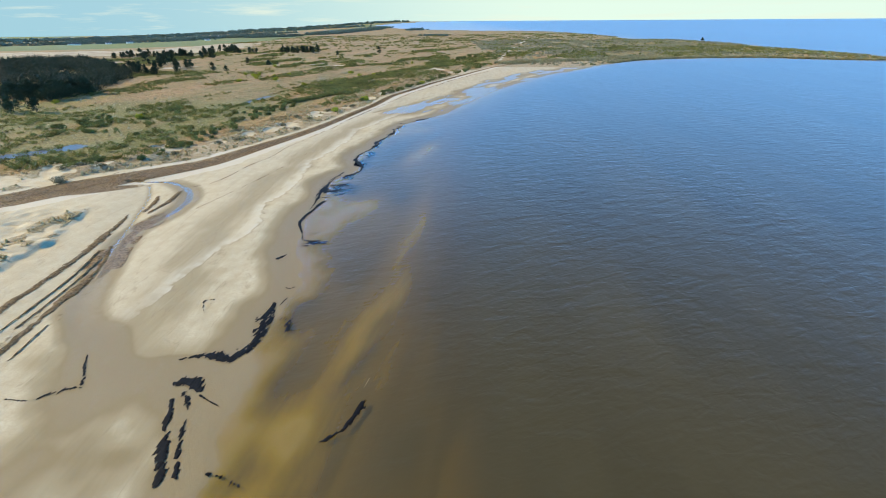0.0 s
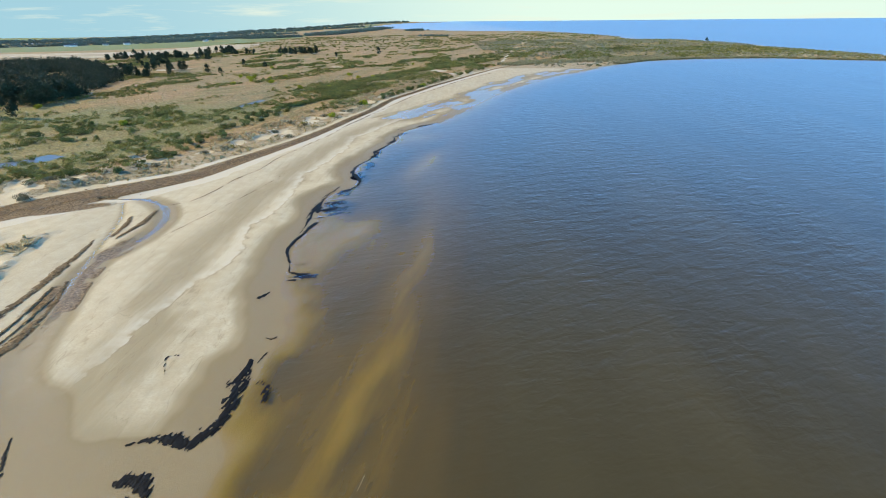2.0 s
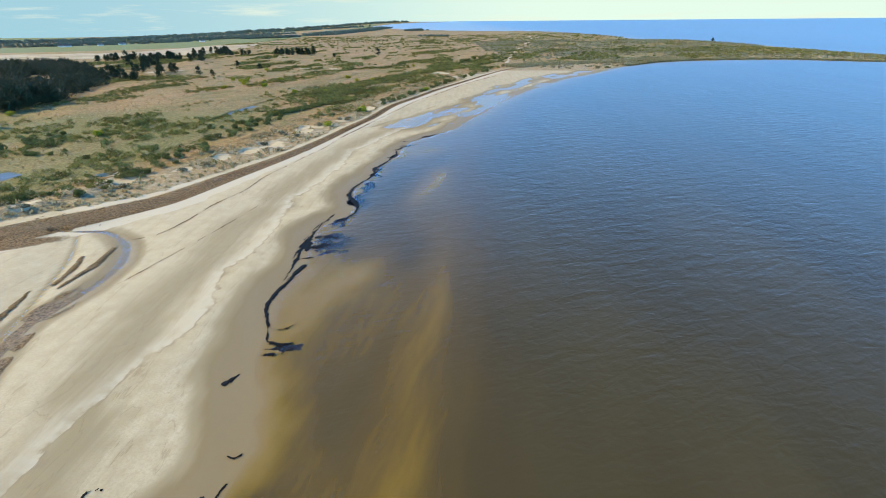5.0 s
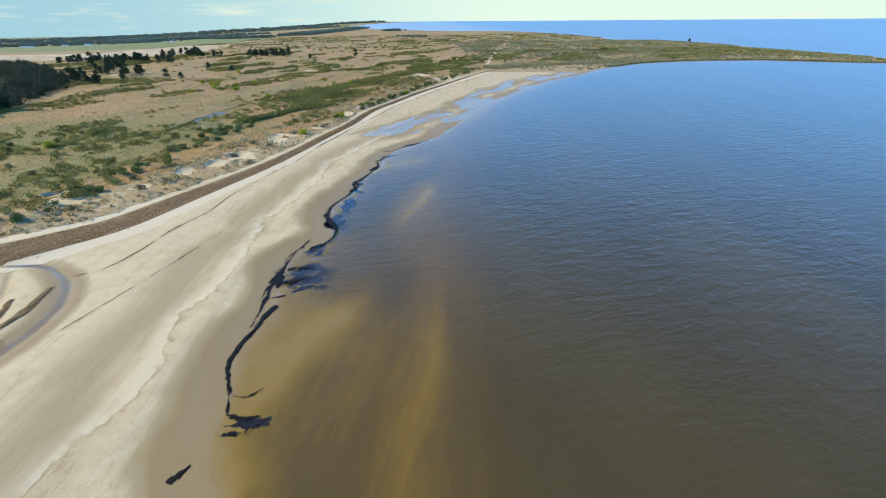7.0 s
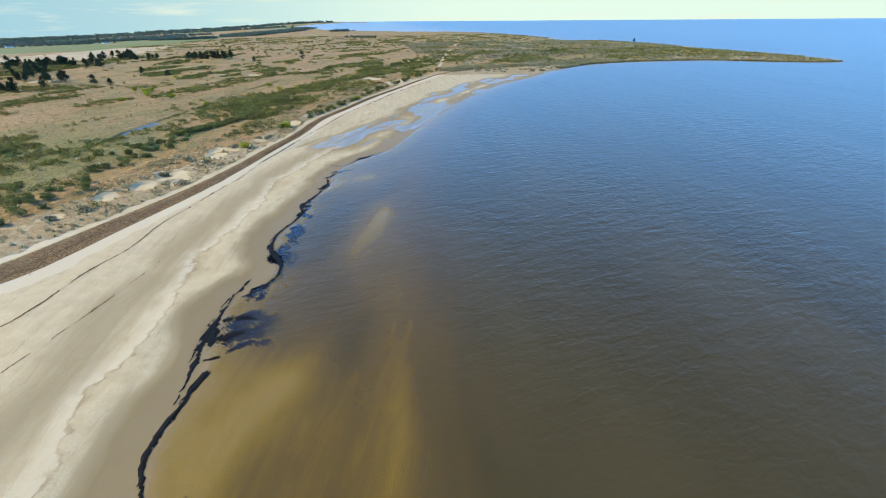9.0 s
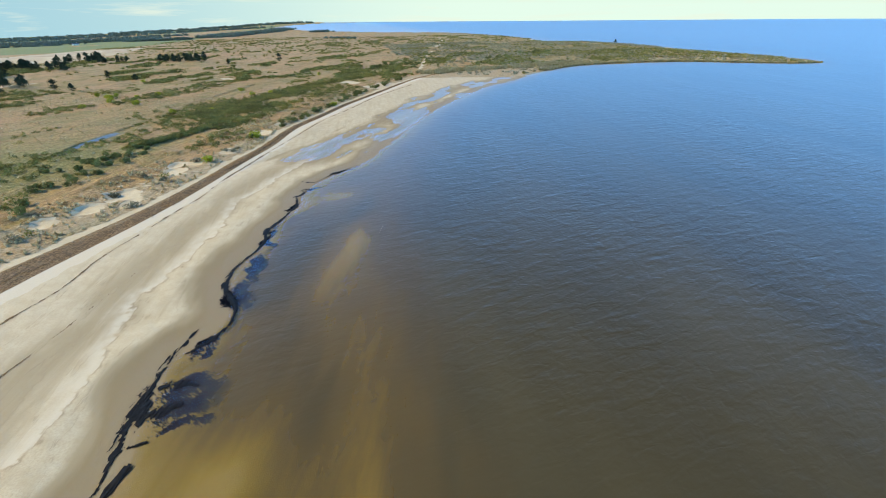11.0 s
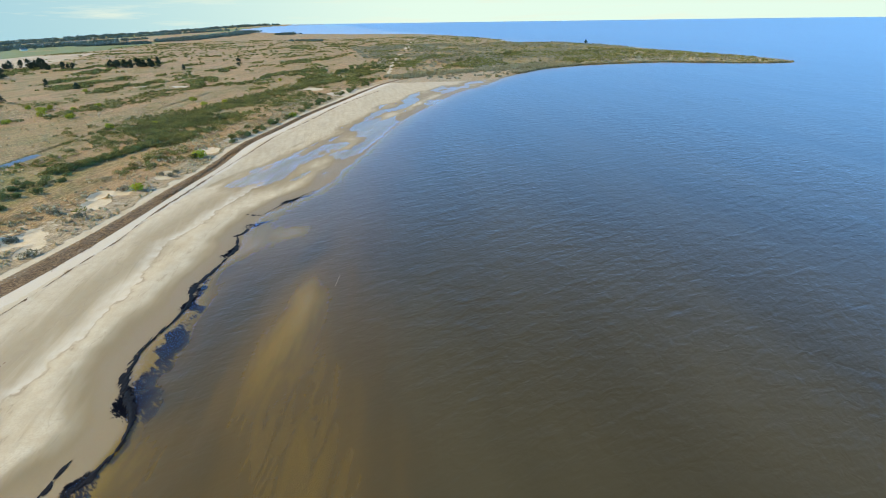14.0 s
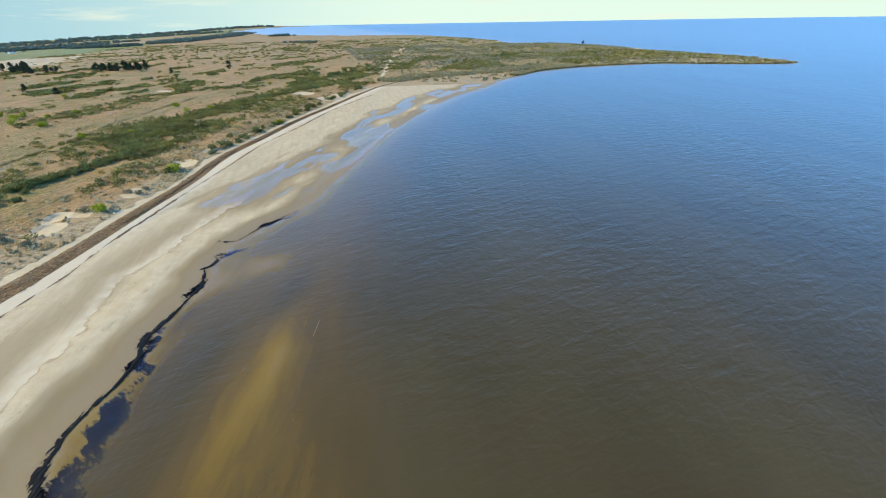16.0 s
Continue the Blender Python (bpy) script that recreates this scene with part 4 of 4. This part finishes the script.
near_scrub = scatter(-330, 60, 140, 600, 32000, np.random.default_rng(5), scrub_chance)
strewn("low_scrub", near_scrub, 1.4, 1.1, 0.32, 62, SCRUB, "low olive-green thorn scrub over dry grass", "scrub", np.random.default_rng(6))
thicket_at = np.vstack([along([(-74.1, 330), (-65.8, 355), (-50.1, 386), (-32.1, 425), (-10.7, 468), (12.9, 505)], 850, 5.2, np.random.default_rng(31)),
                        along([(-79.5, 261.4), (-74.5, 271.6), (-69.3, 280.4), (-64.2, 291.4), (-62.2, 306), (-65.5, 323)], 260, 1.5, np.random.default_rng(32)),
                        scatter(-80, -30, 275, 362, 2600, np.random.default_rng(36), lambda x, y: 0.75 * inside(x, y, GLADE, 5) * smooth(0.36, 0.55, value(x, y, 8, 88, 3)))])
strewn("thorn_thicket", thicket_at, 1.2, 1.5, 0.36, 46, SCRUB, "dense dark green thorn thicket between grass strips", "thicket", np.random.default_rng(33))
far_scrub = np.vstack([scatter(-420, 480, 480, 760, 24000, np.random.default_rng(8), lambda x, y: scrub_chance(x, y) + 0.30 * smooth(120, 260, x) * smooth(0.3, 0.5, value(x, y, 30, 86)) * smooth(0.5, 0.7, grid_at(x, y, COVER["veg"]))),
                       scatter(-420, 450, 760, 1500, 15000, np.random.default_rng(9), lambda x, y: 1.3 * scrub_chance(x, y) + 0.1 * smooth(0.5, 0.7, grid_at(x, y, COVER["veg"])) * (1 - np.clip(grid_at(x, y, COVER["stubble"]) + grid_at(x, y, COVER["pasture"]), 0, 1)))])
strewn("heath_scrub", far_scrub, 2.0, 1.3, 0.95, 20, SCRUB, "dense olive and grey scrub of the headland", "scrub", np.random.default_rng(10))

grey_at = scatter(60, 480, 480, 1050, 16000, np.random.default_rng(34),
                  lambda x, y: 0.6 * smooth(0.4, 0.7, grid_at(x, y, COVER["veg"])) * smooth(70, 200, x + 0.3 * (y - 480)) * smooth(0.3, 0.55, value(x, y, 34, 87)))
strewn("grey_scrub", grey_at, 1.7, 1.2, 0.9, 18, GREY_FAR, "pale grey-olive scrub covering the headland", "scrub", np.random.default_rng(35))
tufts_at = scatter(-200, 70, 60, 420, 64000, np.random.default_rng(11),
                   lambda x, y: smooth(0.28, 0.7, grid_at(x, y, COVER["veg"])) * (0.15 + 0.85 * smooth(0.4, 0.7, value(x, y, 6, 91))) * (0.07 + 0.93 * smooth(34, 14, grid_at(x, y, COVER["landside"]))))
strewn("marram_grass", tufts_at, 0.32, 0.42, 0.36, 6, STRAW, "straw-coloured dune grass in loose tufts", "grass", np.random.default_rng(12), 1.0)
reeds_at = np.vstack([along([(62, 505), (100, 530), (150, 545), (205, 572), (250, 580)], 1300, 6.0, np.random.default_rng(13)),
                      along([(165, 512), (212, 552), (250, 567), (310, 574), (342, 573), (388, 547), (432, 527), (455, 525)], 1500, 1.6, np.random.default_rng(14))])
strewn("reed_bed", reeds_at, 0.8, 1.3, 0.8, 9, REED, "pale yellow reeds along the far shore", "reeds", np.random.default_rng(15), 1.2)

# ---------------------------------------------------------------- pines
pines = [pine_kind(200 + i, h, s, 960, 0.58) for i, (h, s) in enumerate([(7.0, 3.2), (8.0, 3.0), (5.6, 3.0), (8.6, 3.6)])]


def wood_chance(x, y):
    gaps = 0.15 + 0.85 * smooth(0.3, 0.42, value(x, y, 20, 94, 3))
    return gaps * inside(x, y, [(-300, 262), (-206, 278), (-205, 300), (-214, 346), (-250, 429), (-340, 549), (-434, 633), (-600, 600)], 5)


wood = scatter(-600, -190, 255, 640, 9000, np.random.default_rng(16), wood_chance)
wood = wood[np.argsort(wood[:, 1] - 0.4 * wood[:, 0])]
single = np.vstack([along([(-372, 622), (-335, 638), (-300, 636), (-262, 612)], 46, 7, np.random.default_rng(17)), along([(-305, 715), (-290, 745), (-262, 698)], 26, 7, np.random.default_rng(18)),
                    along([(-262, 444), (-226, 428)], 12, 7, np.random.default_rng(19)), along([(-262, 500), (-238, 470)], 10, 9, np.random.default_rng(21)),
                    along([(-205, 705), (-153, 697)], 24, 4, np.random.default_rng(22)), along([(-300, 560), (-262, 540)], 10, 8, np.random.default_rng(26)),
                    [(-176.6, 441), (-121.5, 645), (-246.6, 703), (-75, 676), (-235, 696), (-219.9, 472), (-161.3, 505), (-192, 452), (-186, 520), (481, 985), (-214, 262), (-205, 246), (-190, 243), (-199, 239)]])
plant(pines, np.vstack([single, wood[:130]]), 0.6, 1.05, np.random.default_rng(23))
strewn("pine_wood", wood[130:2700:2], 2.9, 5.6, 0.66, 150, PINE_FAR, "dense dark pine plantation behind the heath", "wood", np.random.default_rng(24))
strewn("young_pine_wood", wood[131:2700:2], 2.1, 3.0, 0.6, 90, PINE_FAR, "lower dark pines filling the plantation", "wood", np.random.default_rng(25))

# ---------------------------------------------------------------- far woods and hedges
for i, (line, n, w, r, h) in enumerate([
        ([(-369, 1676), (-335, 1899), (-279.2, 2290), (-292.7, 2737)], 520, 22, 6, 7), ([(-547, 1608), (-480, 1564), (-402, 1553)], 170, 12, 5, 6),
        ([(-849, 1586), (-670, 1676), (-525, 1743)], 110, 22, 6, 7), ([(-1676, 1508), (-1173, 1676), (-849, 1899), (-558, 2122)], 260, 30, 6, 8),
        ([(-2122, 2122), (-1452, 2569), (-894, 2904), (-469, 3128)], 300, 50, 9, 10), ([(-3128, 2681), (-2122, 3463), (-1005, 4021), (-335, 4356)], 300, 80, 14, 12),
        ([(-1285, 1206), (-1005, 1374), (-849, 1463)], 90, 12, 5, 6), ([(-100.5, 2066), (-67, 2100)], 30, 9, 6, 7), ([(-849, 1385), (-626, 1497)], 40, 10, 4, 5),
        ([(-44.7, 1396), (22.3, 1374)], 20, 8, 4, 4)]):
    spots = along(line, int(n * 1.6), w, np.random.default_rng(300 + i))
    strewn("tree_belt", spots, r, h, r * 0.42, 64, HAZED_WOODS, "dark belt of trees at the edge of distant fields", "trees", np.random.default_rng(400 + i))


# ---------------------------------------------------------------- weed and wrack cast up by the tide
def mat_of(name, points, width, label, category, seed, step=0.14, ragged=1.0, thick=0.07, material=None, kind="", grain_turn=78.0):
    """A ragged mat of weed along a line: full in the middle, torn into streaks at its edges."""
    line = curve(points, 6)
    widths = np.interp(np.linspace(0, 1, 60), np.linspace(0, 1, len(width)), width)
    lo, hi = line.min(0) - max(width) * 1.7, line.max(0) + max(width) * 1.7
    x, y = np.meshgrid(np.arange(lo[0], hi[0], step), np.arange(lo[1], hi[1], step))
    d, t = reach(x, y, line)
    w = np.interp(t, np.linspace(0, 1, 60), widths)
    c, s = math.cos(radians(grain_turn)), math.sin(radians(grain_turn))
    u, v = x * c + y * s, -x * s + y * c
    tear = 0.4 * value(u, v * 3.6, 3.4, seed, 4) + 0.6 * value(u * 0.6, v * 4.4, 0.8, seed + 3, 3)
    body = 1 - d / (w + 0.01) + (tear - 0.51) * 3.4 * ragged + (value(x, y, 7, seed + 9, 2) - 0.5) * 1.2 * ragged
    ends = smooth(0, 0.03, t) * smooth(1, 0.97, t)
    body = np.where(ends > 0, body, body - 0.6)
    full = body > 0.12
    cells = full[:-1, :-1] & full[1:, 1:] & full[:-1, 1:] & full[1:, :-1]
    if not cells.any():
        return None
    z = np.maximum(grid_at(x, y), 0.0) + 0.012 + thick * np.clip(body, 0, 1) * (0.35 + 0.9 * value(x, y, 0.7, seed + 5, 2))
    if kind != "stuff":
        whole = largest_piece(cells)
        SCRAPS.append((x, y, z, cells & ~whole))
        cells = whole
    return tagged(new(name, sheet(name, x, y, z, cells, {}, material or WEED)), label, category, "", kind)


def largest_piece(cells):
    """The largest connected patch of a grid's cells."""
    left, best = {tuple(c) for c in np.argwhere(cells)}, []
    while left:
        todo, piece = [left.pop()], []
        while todo:
            i, j = todo.pop()
            piece.append((i, j))
            for c in ((i + 1, j), (i - 1, j), (i, j + 1), (i, j - 1)):
                if c in left:
                    left.remove(c)
                    todo.append(c)
        best = max(best, piece, key=len)
    out = np.zeros(cells.shape, bool)
    out[tuple(np.array(best).T)] = True
    return out


SCRAPS = []
MATS = [([(-22.9, 62.2), (-22, 60.3), (-21.4, 58.4)], [0.4, 0.7, 0.35], 2.0), ([(-22.6, 34.3), (-20.5, 33.8), (-18.6, 32.6)], [0.25, 0.4, 0.25], 2.2),
        ([(-33.7, 52.3), (-31.3, 53.1), (-29.4, 53), (-27.4, 52.5), (-26.1, 53.9), (-25.3, 55.9), (-25.4, 58.6), (-25.6, 62.2), (-25.7, 66.5)], [0.15, 0.5, 0.8, 0.9, 0.8, 0.5, 0.7, 0.9, 0.3], 1.1),
        ([(-24.6, 65.6), (-24.1, 67.9)], [0.15, 0.2], 0.9), ([(-25.2, 71.1), (-24.4, 70.8), (-23.8, 71.4)], [0.12, 0.2, 0.1], 0.9), ([(-30, 81.8), (-29.4, 82.5), (-28.6, 83.9)], [0.3, 0.5, 0.1], 1.0),
        ([(-35.1, 63.4), (-36, 65.2), (-36.4, 66.9), (-35.2, 67.3)], [0.08, 0.1, 0.15, 0.25], 1.3), ([(-32.3, 47.6), (-31, 48), (-29.6, 47.5), (-28.3, 46.2)], [0.5, 0.85, 0.75, 0.3], 1.0),
        ([(-30.2, 46.1), (-28.9, 44.2), (-28, 41.9), (-27.2, 38.6), (-26.3, 36.2), (-25.3, 33.7)], [0.45, 0.3, 0.26, 0.26, 0.26, 0.2], 1.5),
        ([(-31, 45), (-30, 42), (-28.9, 38.6), (-27.4, 35), (-26.7, 32.9)], [0.18, 0.26, 0.32, 0.32, 0.22], 1.8), ([(-28.2, 45.6), (-27.2, 44.9), (-25.1, 43.6)], [0.14, 0.14, 0.1], 1.2),
        ([(-50.3, 45.1), (-46.9, 45), (-45.6, 46), (-44.3, 46.8), (-42.6, 47.1)], [0.1, 0.2, 0.3, 0.55, 0.2], 1.4), ([(-43.2, 47.6), (-43.9, 49.3), (-45, 51.1), (-46.2, 53.6)], [0.2, 0.2, 0.15, 0.1], 1.4),
        ([(-12.7, 38.2), (-11.2, 39.3), (-10, 41), (-9.1, 43.5), (-8.7, 44.6)], [0.12, 0.3, 0.34, 0.34, 0.12], 1.2),
        ([(-28.2, 94.2), (-29.5, 97.5), (-30.3, 100.5), (-29.9, 103.7), (-28.9, 108.2), (-28.5, 111.2), (-27.6, 113.8)], [0.3, 0.32, 0.36, 0.36, 0.36, 0.6, 0.7], 0.9),
        ([(-28.3, 94), (-26, 93.5), (-24.4, 95)], [0.2, 0.22, 0.15], 1.3), ([(-27.3, 90.7), (-25.3, 89.9), (-23.6, 90.3)], [0.2, 0.3, 0.15], 1.3), ([(-28.1, 93.6), (-27.4, 90.9)], [0.1, 0.12], 1.0),
        ([(-26.9, 87.7), (-24.7, 88), (-23.4, 89.2)], [0.35, 0.65, 0.3], 1.3), ([(-28.8, 116.4), (-27, 117)], [0.25, 0.2], 1.0),
        ([(-28.9, 119.5), (-29.4, 123), (-29.6, 127.5), (-29, 130.5)], [0.3, 0.7, 0.45, 0.2], 1.1), ([(-28.8, 121.3), (-27, 121.8), (-25, 122.8)], [0.7, 1.0, 0.4], 1.2), ([(-28.8, 126), (-26.6, 126.6), (-24, 125.8)], [0.6, 1.0, 0.4], 1.2),
        ([(-27.4, 132.9), (-24.9, 135.5), (-23.2, 139)], [0.4, 0.55, 0.22], 1.0),
        ([(-23, 139.1), (-22.7, 142), (-23.3, 145.5), (-25.3, 150), (-26, 153.5), (-26, 157), (-24.6, 162.5)], [0.2, 0.25, 0.42, 0.65, 0.65, 0.45, 0.42], 1.0),
        ([(-24.6, 162.5), (-23.4, 165.6), (-22.1, 171.5), (-22.3, 176.5), (-21.7, 178.4)], [0.45, 0.42, 0.4, 0.45, 0.35], 1.0),
        ([(-21.7, 178.4), (-18.9, 187), (-17.5, 193), (-18, 199)], [0.4, 0.3, 0.45, 0.3], 1.0), ([(-18.5, 198.8), (-16.6, 201), (-16.3, 203)], [0.4, 0.55, 0.2], 1.0),
        ([(-17.5, 212.3), (-16, 211.5), (-14, 211)], [0.4, 0.5, 0.2], 1.2), ([(-14, 211), (-7.8, 220.3), (-1.4, 227.6)], [0.2, 0.2, 0.15], 1.2)]
for i, (points, width, ragged) in enumerate(MATS):
    mat_of("seaweed_mat", points, [1.1 * w for w in width], "black mat of rotting seaweed along the waterline", "seaweed", 500 + i * 11, 0.09, ragged * 0.9)
pts, quads, base = [], [], 0
for x, y, z, cells in SCRAPS:
    ids = np.arange(x.size).reshape(x.shape)
    q = np.stack([ids[:-1, :-1], ids[:-1, 1:], ids[1:, 1:], ids[1:, :-1]], -1)[cells]
    if len(q):
        used, q = np.unique(q, return_inverse=True)
        pts.append(np.stack([x, y, z], -1).reshape(-1, 3)[used])
        quads.append(q.reshape(-1, 4) + base)
        base += len(used)
tagged(new("seaweed_scraps", quad_mesh("seaweed_scraps", np.vstack(pts), np.vstack(quads), WEED, True)), "torn black scraps of seaweed beside the mats", "seaweed", "", "stuff")
SCRAPS.clear()
# thin dark streaks of weed drawn out along the wet sand
for i, (points, width) in enumerate([([(-29.9, 108.2), (-29.7, 114.5), (-30, 121), (-29.9, 125.5), (-29.1, 132), (-27.1, 139)], [0.2, 0.35, 0.5, 0.5, 0.45, 0.2]),
                                     ([(-30.4, 112), (-30.6, 119), (-30.4, 126), (-29.4, 133)], [0.15, 0.3, 0.35, 0.2])]):
    mat_of("weed_streak", points, width, "thin dark streaks of weed on wet sand", "seaweed", 700 + i * 11, 0.11, 1.7, 0.04, None, "stuff")

STRAND = [(-65, 125.5), (-61, 128), (-58.5, 134), (-56.5, 145), (-53.2, 155), (-51.5, 169), (-48.5, 179), (-45.5, 191), (-42.4, 201), (-40, 215), (-36, 231), (-31, 250), (-24.5, 273), (-15.6, 305), (-4.2, 333), (11, 373), (40, 430)]
mat_of("tide_line", STRAND, [0.28, 0.3, 0.25, 0.25, 0.3, 0.4, 0.4, 0.5, 0.6], "dark broken line of dry weed on the upper beach", "tide wrack", 801, 0.16, 1.1, 0.05, WRACK, "stuff")
mat_of("tide_line", [(-57, 107), (-52, 122), (-47, 140), (-43, 160)], [0.15, 0.18, 0.15], "faint thin line of weed scraps on the beach", "tide wrack", 821, 0.16, 1.3, 0.03, WRACK, "stuff")
mat_of("wrack_bank", [(-130, 84), (-106, 113), (-99, 121.5), (-88, 132.5), (-76.5, 142), (-69, 150), (-62.5, 166), (-57.3, 178), (-52, 191), (-47, 206), (-41, 229)], [5.6, 5.2, 4.8, 4.0, 3.0, 2.4, 1.9, 1.6],
       "broad brown bank of dried seaweed and reed litter", "tide wrack", 841, 0.25, 1.1, 0.09, WRACK, "stuff")
mat_of("wrack_bank", [(-41, 229), (-34.5, 253), (-26.8, 290.3), (-16.6, 318), (-4.2, 352), (12, 389), (33.2, 438)], [1.5, 1.3, 1.1, 1.0, 0.9],
       "broad brown bank of dried seaweed and reed litter", "tide wrack", 861, 0.35, 0.9, 0.3, WRACK, "stuff")
for i, (points, width) in enumerate([([(-79.3, 126.5), (-75.2, 119), (-71.9, 110.5), (-69, 102), (-67.6, 92), (-66.3, 82), (-66, 74), (-66, 66), (-66, 58)], [0.5, 0.6, 0.6, 0.9, 0.8, 0.9, 0.7]),
                                     ([(-63.5, 88), (-60.2, 78.7), (-59.3, 73.5), (-58.8, 66), (-58.3, 58.6), (-57.7, 50)], [0.5, 0.8, 0.7, 0.5]),
                                     ([(-62.4, 84), (-60.9, 74), (-60.4, 66), (-60, 58), (-59.4, 48)], [0.2, 0.3, 0.35, 0.3]), ([(-64.5, 86), (-62.6, 76), (-62, 68), (-61.6, 58)], [0.2, 0.25, 0.3, 0.2]),
                                     ([(-58.4, 77), (-57.2, 70), (-56.4, 62), (-55.4, 52)], [0.15, 0.25, 0.25, 0.15]), ([(-65.9, 105.8), (-65, 114), (-66, 122)], [0.5, 1.0, 0.4]),
                                     ([(-67.5, 107), (-68, 113), (-69.5, 118)], [0.7, 0.8, 0.4])]):
    mat_of("wrack_ridge", points, width, "dark brown ridge of wrack along the stream bank", "tide wrack", 900 + i * 11, 0.13, 0.6, 0.18, WRACK)


# ---------------------------------------------------------------- foam
for i, (points, w) in enumerate([([(-9.2, 46.6), (-8.4, 49.5)], 0.07),
                                 ([(-1.5, 152), (-0.8, 154.5)], 0.05), ([(1.5, 171), (3, 177)], 0.06)]):
    mat_of("foam_streak", points, [w * 0.4, w * 0.8, w * 0.4], "thin white streak of foam on the water", "foam", 950 + i * 7, 0.03, 0.7, 0.006, FOAM, "", 78.0)

# ---------------------------------------------------------------- ponds in the heath
def pond(line, width, label):
    x, y = np.meshgrid(np.arange(line[:, 0].min() - 8, line[:, 0].max() + 8, 0.6), np.arange(line[:, 1].min() - 8, line[:, 1].max() + 8, 0.6))
    d, _ = reach(x, y, line)
    full = d < width * 2.4
    cells = full[:-1, :-1] & full[1:, 1:] & full[:-1, 1:] & full[1:, :-1]
    level = float(np.mean(grid_at(line[:, 0], line[:, 1]))) + 0.42
    ob = tagged(new("pond", sheet("pond", x, y, np.full(x.shape, level), cells, {"depth": np.clip(level - grid_at(x, y), 0, 1) * 9}, POND)), label, "pond", "", "structure")
    ob.visible_shadow = False


pond(*PONDS[0], "narrow blue pond among the rushes")
pond(*PONDS[1], "thin ditch of dark water in the heath")


# ---------------------------------------------------------------- farmhouses beyond the fields
def box(bm, x0, x1, y0, y1, z0, z1):
    v = [bm.verts.new(c) for c in ((x0, y0, z0), (x1, y0, z0), (x1, y1, z0), (x0, y1, z0), (x0, y0, z1), (x1, y0, z1), (x1, y1, z1), (x0, y1, z1))]
    for q in ((0, 3, 2, 1), (4, 5, 6, 7), (0, 1, 5, 4), (1, 2, 6, 5), (2, 3, 7, 6), (3, 0, 4, 7)):
        bm.faces.new([v[i] for i in q])


def bm_mesh(name, bm, material):
    mesh = bpy.data.meshes.new(name)
    bm.to_mesh(mesh)
    bm.free()
    mesh.materials.append(material)
    return mesh


def farmhouse(length, depth, eaves):
    house = tagged(new("farmhouse"), "low white farmhouse with a grey pitched roof among trees", "house", "farmhouses inland")
    bm = bmesh.new()
    box(bm, -length / 2, length / 2, -depth / 2, depth / 2, -0.3, eaves)
    gable = [bm.verts.new(c) for c in ((-length / 2, -depth / 2, eaves), (-length / 2, depth / 2, eaves), (-length / 2, 0, eaves + depth * 0.36))]
    other = [bm.verts.new((length / 2, v.co.y, v.co.z)) for v in gable]
    bm.faces.new(gable)
    bm.faces.new(other[::-1])
    part("wall", bm_mesh("wall", bm, WHITEWASH), house)
    bm = bmesh.new()
    top, over = eaves + depth * 0.36 + 0.15, 0.5
    for s in (-1, 1):
        v = [bm.verts.new(c) for c in ((-length / 2 - over, s * (depth / 2 + over), eaves - 0.3), (length / 2 + over, s * (depth / 2 + over), eaves - 0.3), (length / 2 + over, 0, top), (-length / 2 - over, 0, top))]
        bm.faces.new(v if s < 0 else v[::-1])
    bmesh.ops.solidify(bm, geom=bm.faces[:], thickness=0.2)
    roof = part("roof", bm_mesh("roof", bm, SLATE), house)
    bm = bmesh.new()
    box(bm, length * 0.2, length * 0.2 + 0.9, -0.45, 0.45, top - 0.5, top + 1.1)
    part("chimney", bm_mesh("chimney", bm, WHITEWASH), roof)
    for k in range(3):
        bm = bmesh.new()
        c = (k - 1) * length * 0.28
        box(bm, c - 0.6, c + 0.6, -depth / 2 - 0.05, -depth / 2 + 0.04, 0.9, 2.2)
        part("window", bm_mesh("window", bm, GLASS_DARK), house)
    return house


first_house = farmhouse(16, 8, 3.2)
for i, (x, y, turn, s) in enumerate([(-866, 1301, 45, 0.9), (-821, 1352, 45, 0.8), (-782, 1376, 45, 0.9), (-612, 1441, 45, 0.8), (-715, 1765, 45, 1.0), (-916, 1352, 45, 0.8)]):
    m = pose(x, y, float(grid_at(np.array([x]), np.array([y]))[0]), 0, 0, turn) @ Matrix.Diagonal((s, s, s, 1))
    if i == 0:
        first_house.matrix_basis = m
    else:
        copy_thing(first_house, Matrix.Identity(4)).matrix_basis = m
